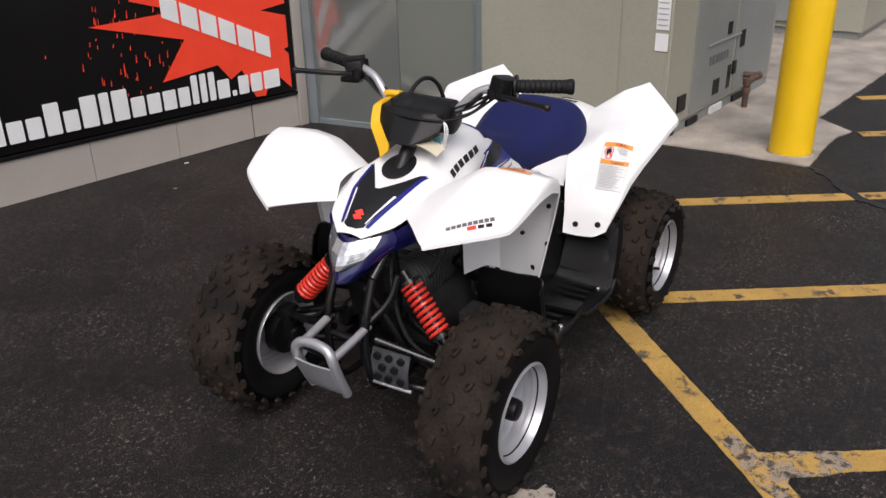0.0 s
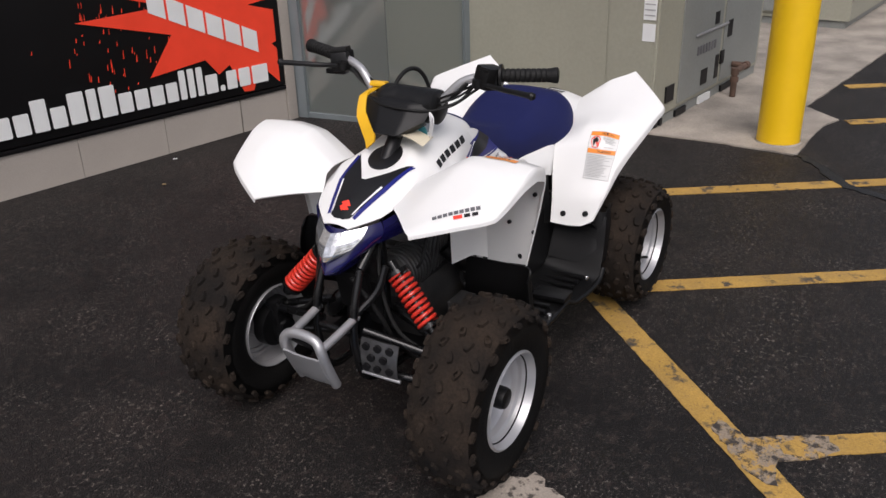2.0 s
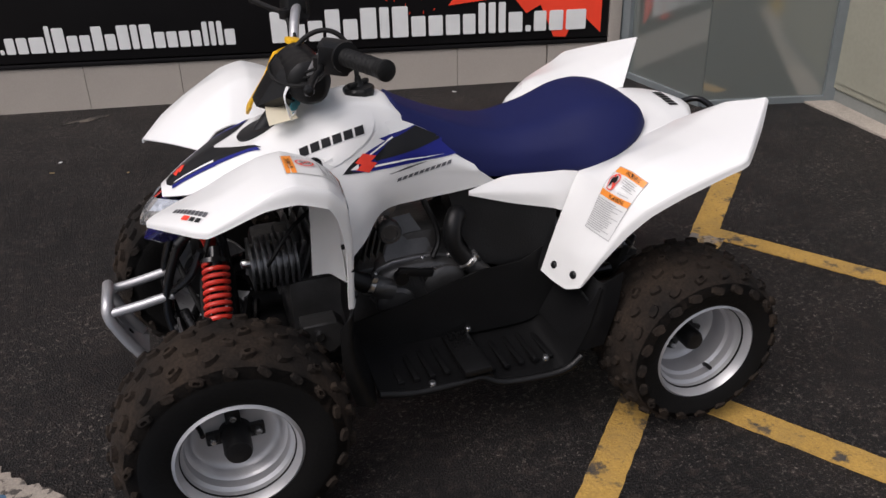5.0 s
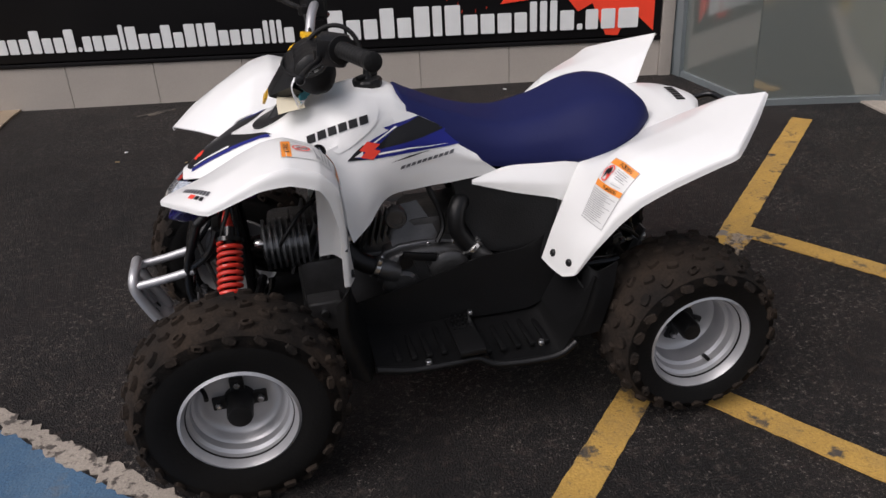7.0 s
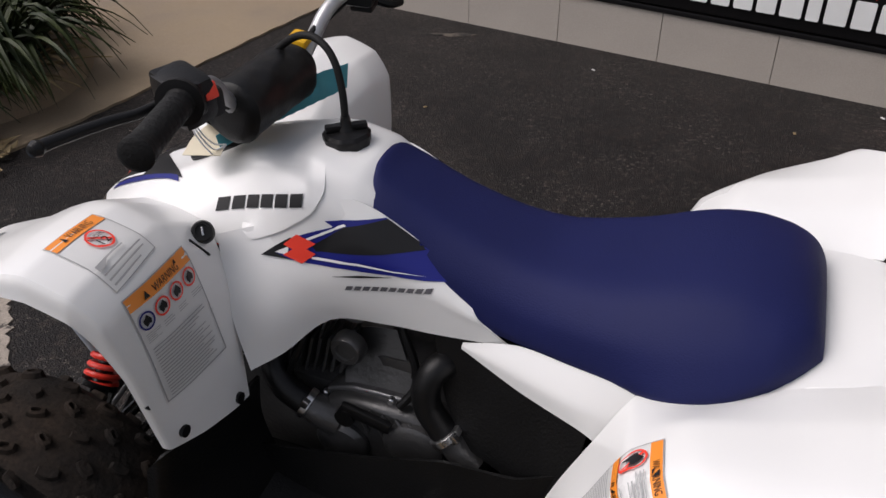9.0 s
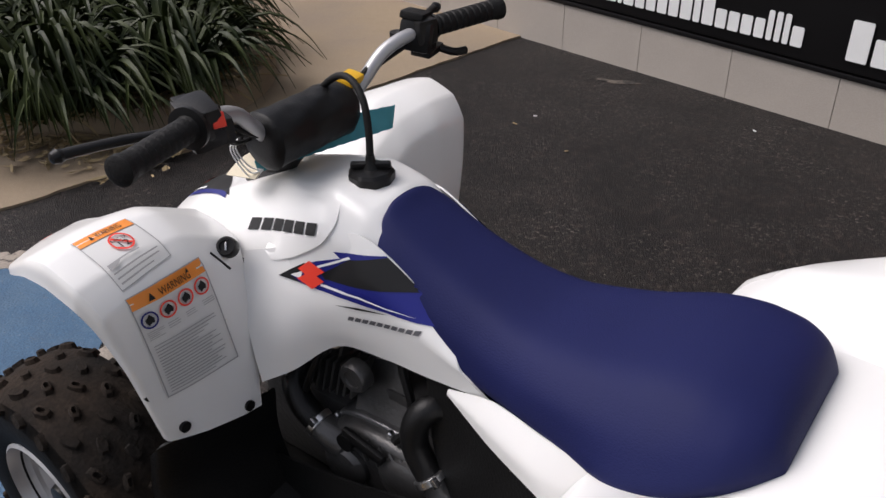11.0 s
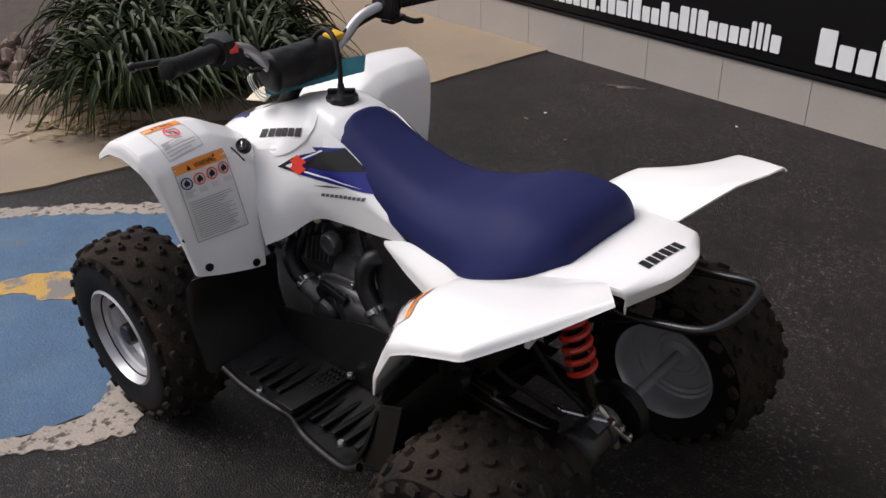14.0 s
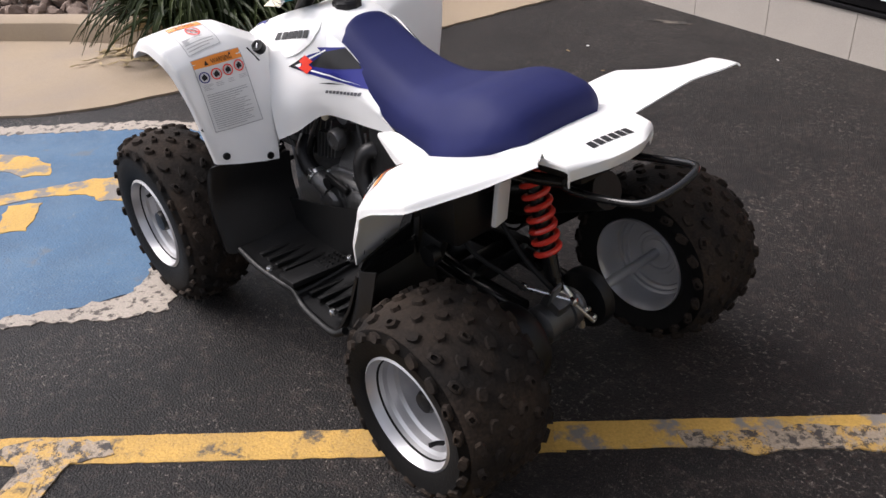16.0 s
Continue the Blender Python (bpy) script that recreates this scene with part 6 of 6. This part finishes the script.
RIDGE = [(p.x, p.z) for p in catmull([(-.220, 0, .686), (-.204, 0, .674), (-.167, 0, .687), (-.122, 0, .717), (-.107, 0, .739), (-.105, 0, .753), (-.112, 0, .773)], 36, 0.8)] + [(-.190, .764), (-.255, .744), (-.262, .716)]
raised(RIDGE, flank, (0, 1, 0), 0.0038, "tank_plate")
raised(RIDGE, flank_r, (0, -1, 0), 0.0038, "tank_plate")


def hood(u, v):
    return Vector((u, v, 0.80))


part("hood_graphic", laid([[(-.345, .070), (-.433, .006), (-.542, .012), (-.534, .028), (-.440, .064)], [(-.433, .006), (-.433, -.006), (-.542, -.012), (-.542, .012)], [(-.433, -.006), (-.342, -.090), (-.440, -.068), (-.534, -.028), (-.542, -.012)]],
                          hood, (0, 0, -1), 0.0012), DEC_BLACK, quad, "black V on the nose")
for o in ([(-.350, .074), (-.356, .066), (-.440, .060), (-.530, .032), (-.532, .040), (-.440, .070)], [(-.345, -.096), (-.352, -.086), (-.440, -.064), (-.530, -.032), (-.532, -.041), (-.440, -.075)]):
    part("hood_stripe", laid([o], hood, (0, 0, -1), 0.0018), DEC_BLUE, quad)
for o in ([(-.44, .058), (-.525, .030), (-.525, .027), (-.44, .053)], [(-.44, -.062), (-.525, -.030), (-.525, -.027), (-.44, -.056)]):
    part("hood_stripe", laid([o], hood, (0, 0, -1), 0.0024), DEC_WHITE, quad)
part("badge", laid([[(-.512 + (z - .667) * 0.62, (x + .136) * 0.62) for x, z in o] for o in S_SHAPE], hood, (0, 0, -1), 0.0024), DEC_RED, quad, "red angular two-part badge")
for sgn in (-1,):
    zm = quadmap((-.528, .255 * sgn, .700), (-.470, .350 * sgn, .722), (-.545, .268 * sgn, .688), (-.487, .362 * sgn, .708))
    part("model_graphic", laid(bars(0.0, 0.0, 1.0, 0.0, 0.42, 9, 0.2), zm, (0.3, 0, -1), 0.0014, 0.03), DEC_GREY, quad)
    part("model_graphic", laid([rect(0.42, 0.55, 0.60, 0.98)], zm, (0.3, 0, -1), 0.0014), DEC_RED, quad)
    part("model_graphic", laid([rect(0.64, 0.58, 0.76, 0.96), rect(0.80, 0.58, 0.92, 0.96)], zm, (0.3, 0, -1), 0.0014), DEC_BLACK, quad)
tm = quadmap((.640, -.052, .70), (.652, .052, .70), (.662, -.055, .70), (.674, .050, .70))
for bar in bars(0, 0, 1, 0, 1.0, 6, 0.2):
    part("name_bar", laid([bar], tm, (0, 0, -1), 0.0014, 0.02), DEC_BLACK, quad, "black lettering shown as a plain bar")
for s in (-1, 1):
    for p in ((.268, .306, .402), (.246, .240, .398)):
        hit, nrm, _, _ = SKIN.find_nearest(Vector((p[0], p[1] * s, p[2])))
        if nrm.x > 0:
            nrm = -nrm
        part("push_clip", rotated(lathe([(0.009, -.003), (0.009, .003), (0.006, .006), (0.001, .006)], 14, axis='Z'), Matrix.Translation(hit) @ nrm.to_track_quat('Z', 'Y').to_matrix().to_4x4()), BLACK, quad)
part("fender_slit", tube([(-.2495, -.209, .7095), (-.2445, -.199, .693), (-.2395, -.188, .6745)], 0.0020, 6, 10), DEC_BLACK, quad, "narrow dark slit beside the key switch")
# key switch
hit, nrm, _, _ = SKIN.find_nearest(Vector((-.261, -.167, .690)))
km = Matrix.Translation(hit + Vector((0.009, -0.010, 0.012))) @ Vector((0.45, -0.62, 0.64)).to_track_quat('Z', 'Y').to_matrix().to_4x4()
key = part("key_switch", rotated(lathe([(0.0155, -.01), (0.0155, .006), (0.013, .010), (0.010, .010), (0.010, .007), (0.001, .007)], 26, axis='Z'), km), BLACK, quad, "round black key switch")
part("key_slot", rotated(block((0.003, 0.012, 0.002), (0, 0, .0085), 0.0005), km), STEEL, key)

STARBARS = [[(x * 1.045 + 0.015, z + 0.022) for x, z in b] for b in bars(0.86, 0.735, 1.47, 0.43, 0.115, 6, 0.14)]
for b in STARBARS:
    part("lettering_bar", flat_shape(b, -0.0378), BAN_WHITE, banner, smooth=False)
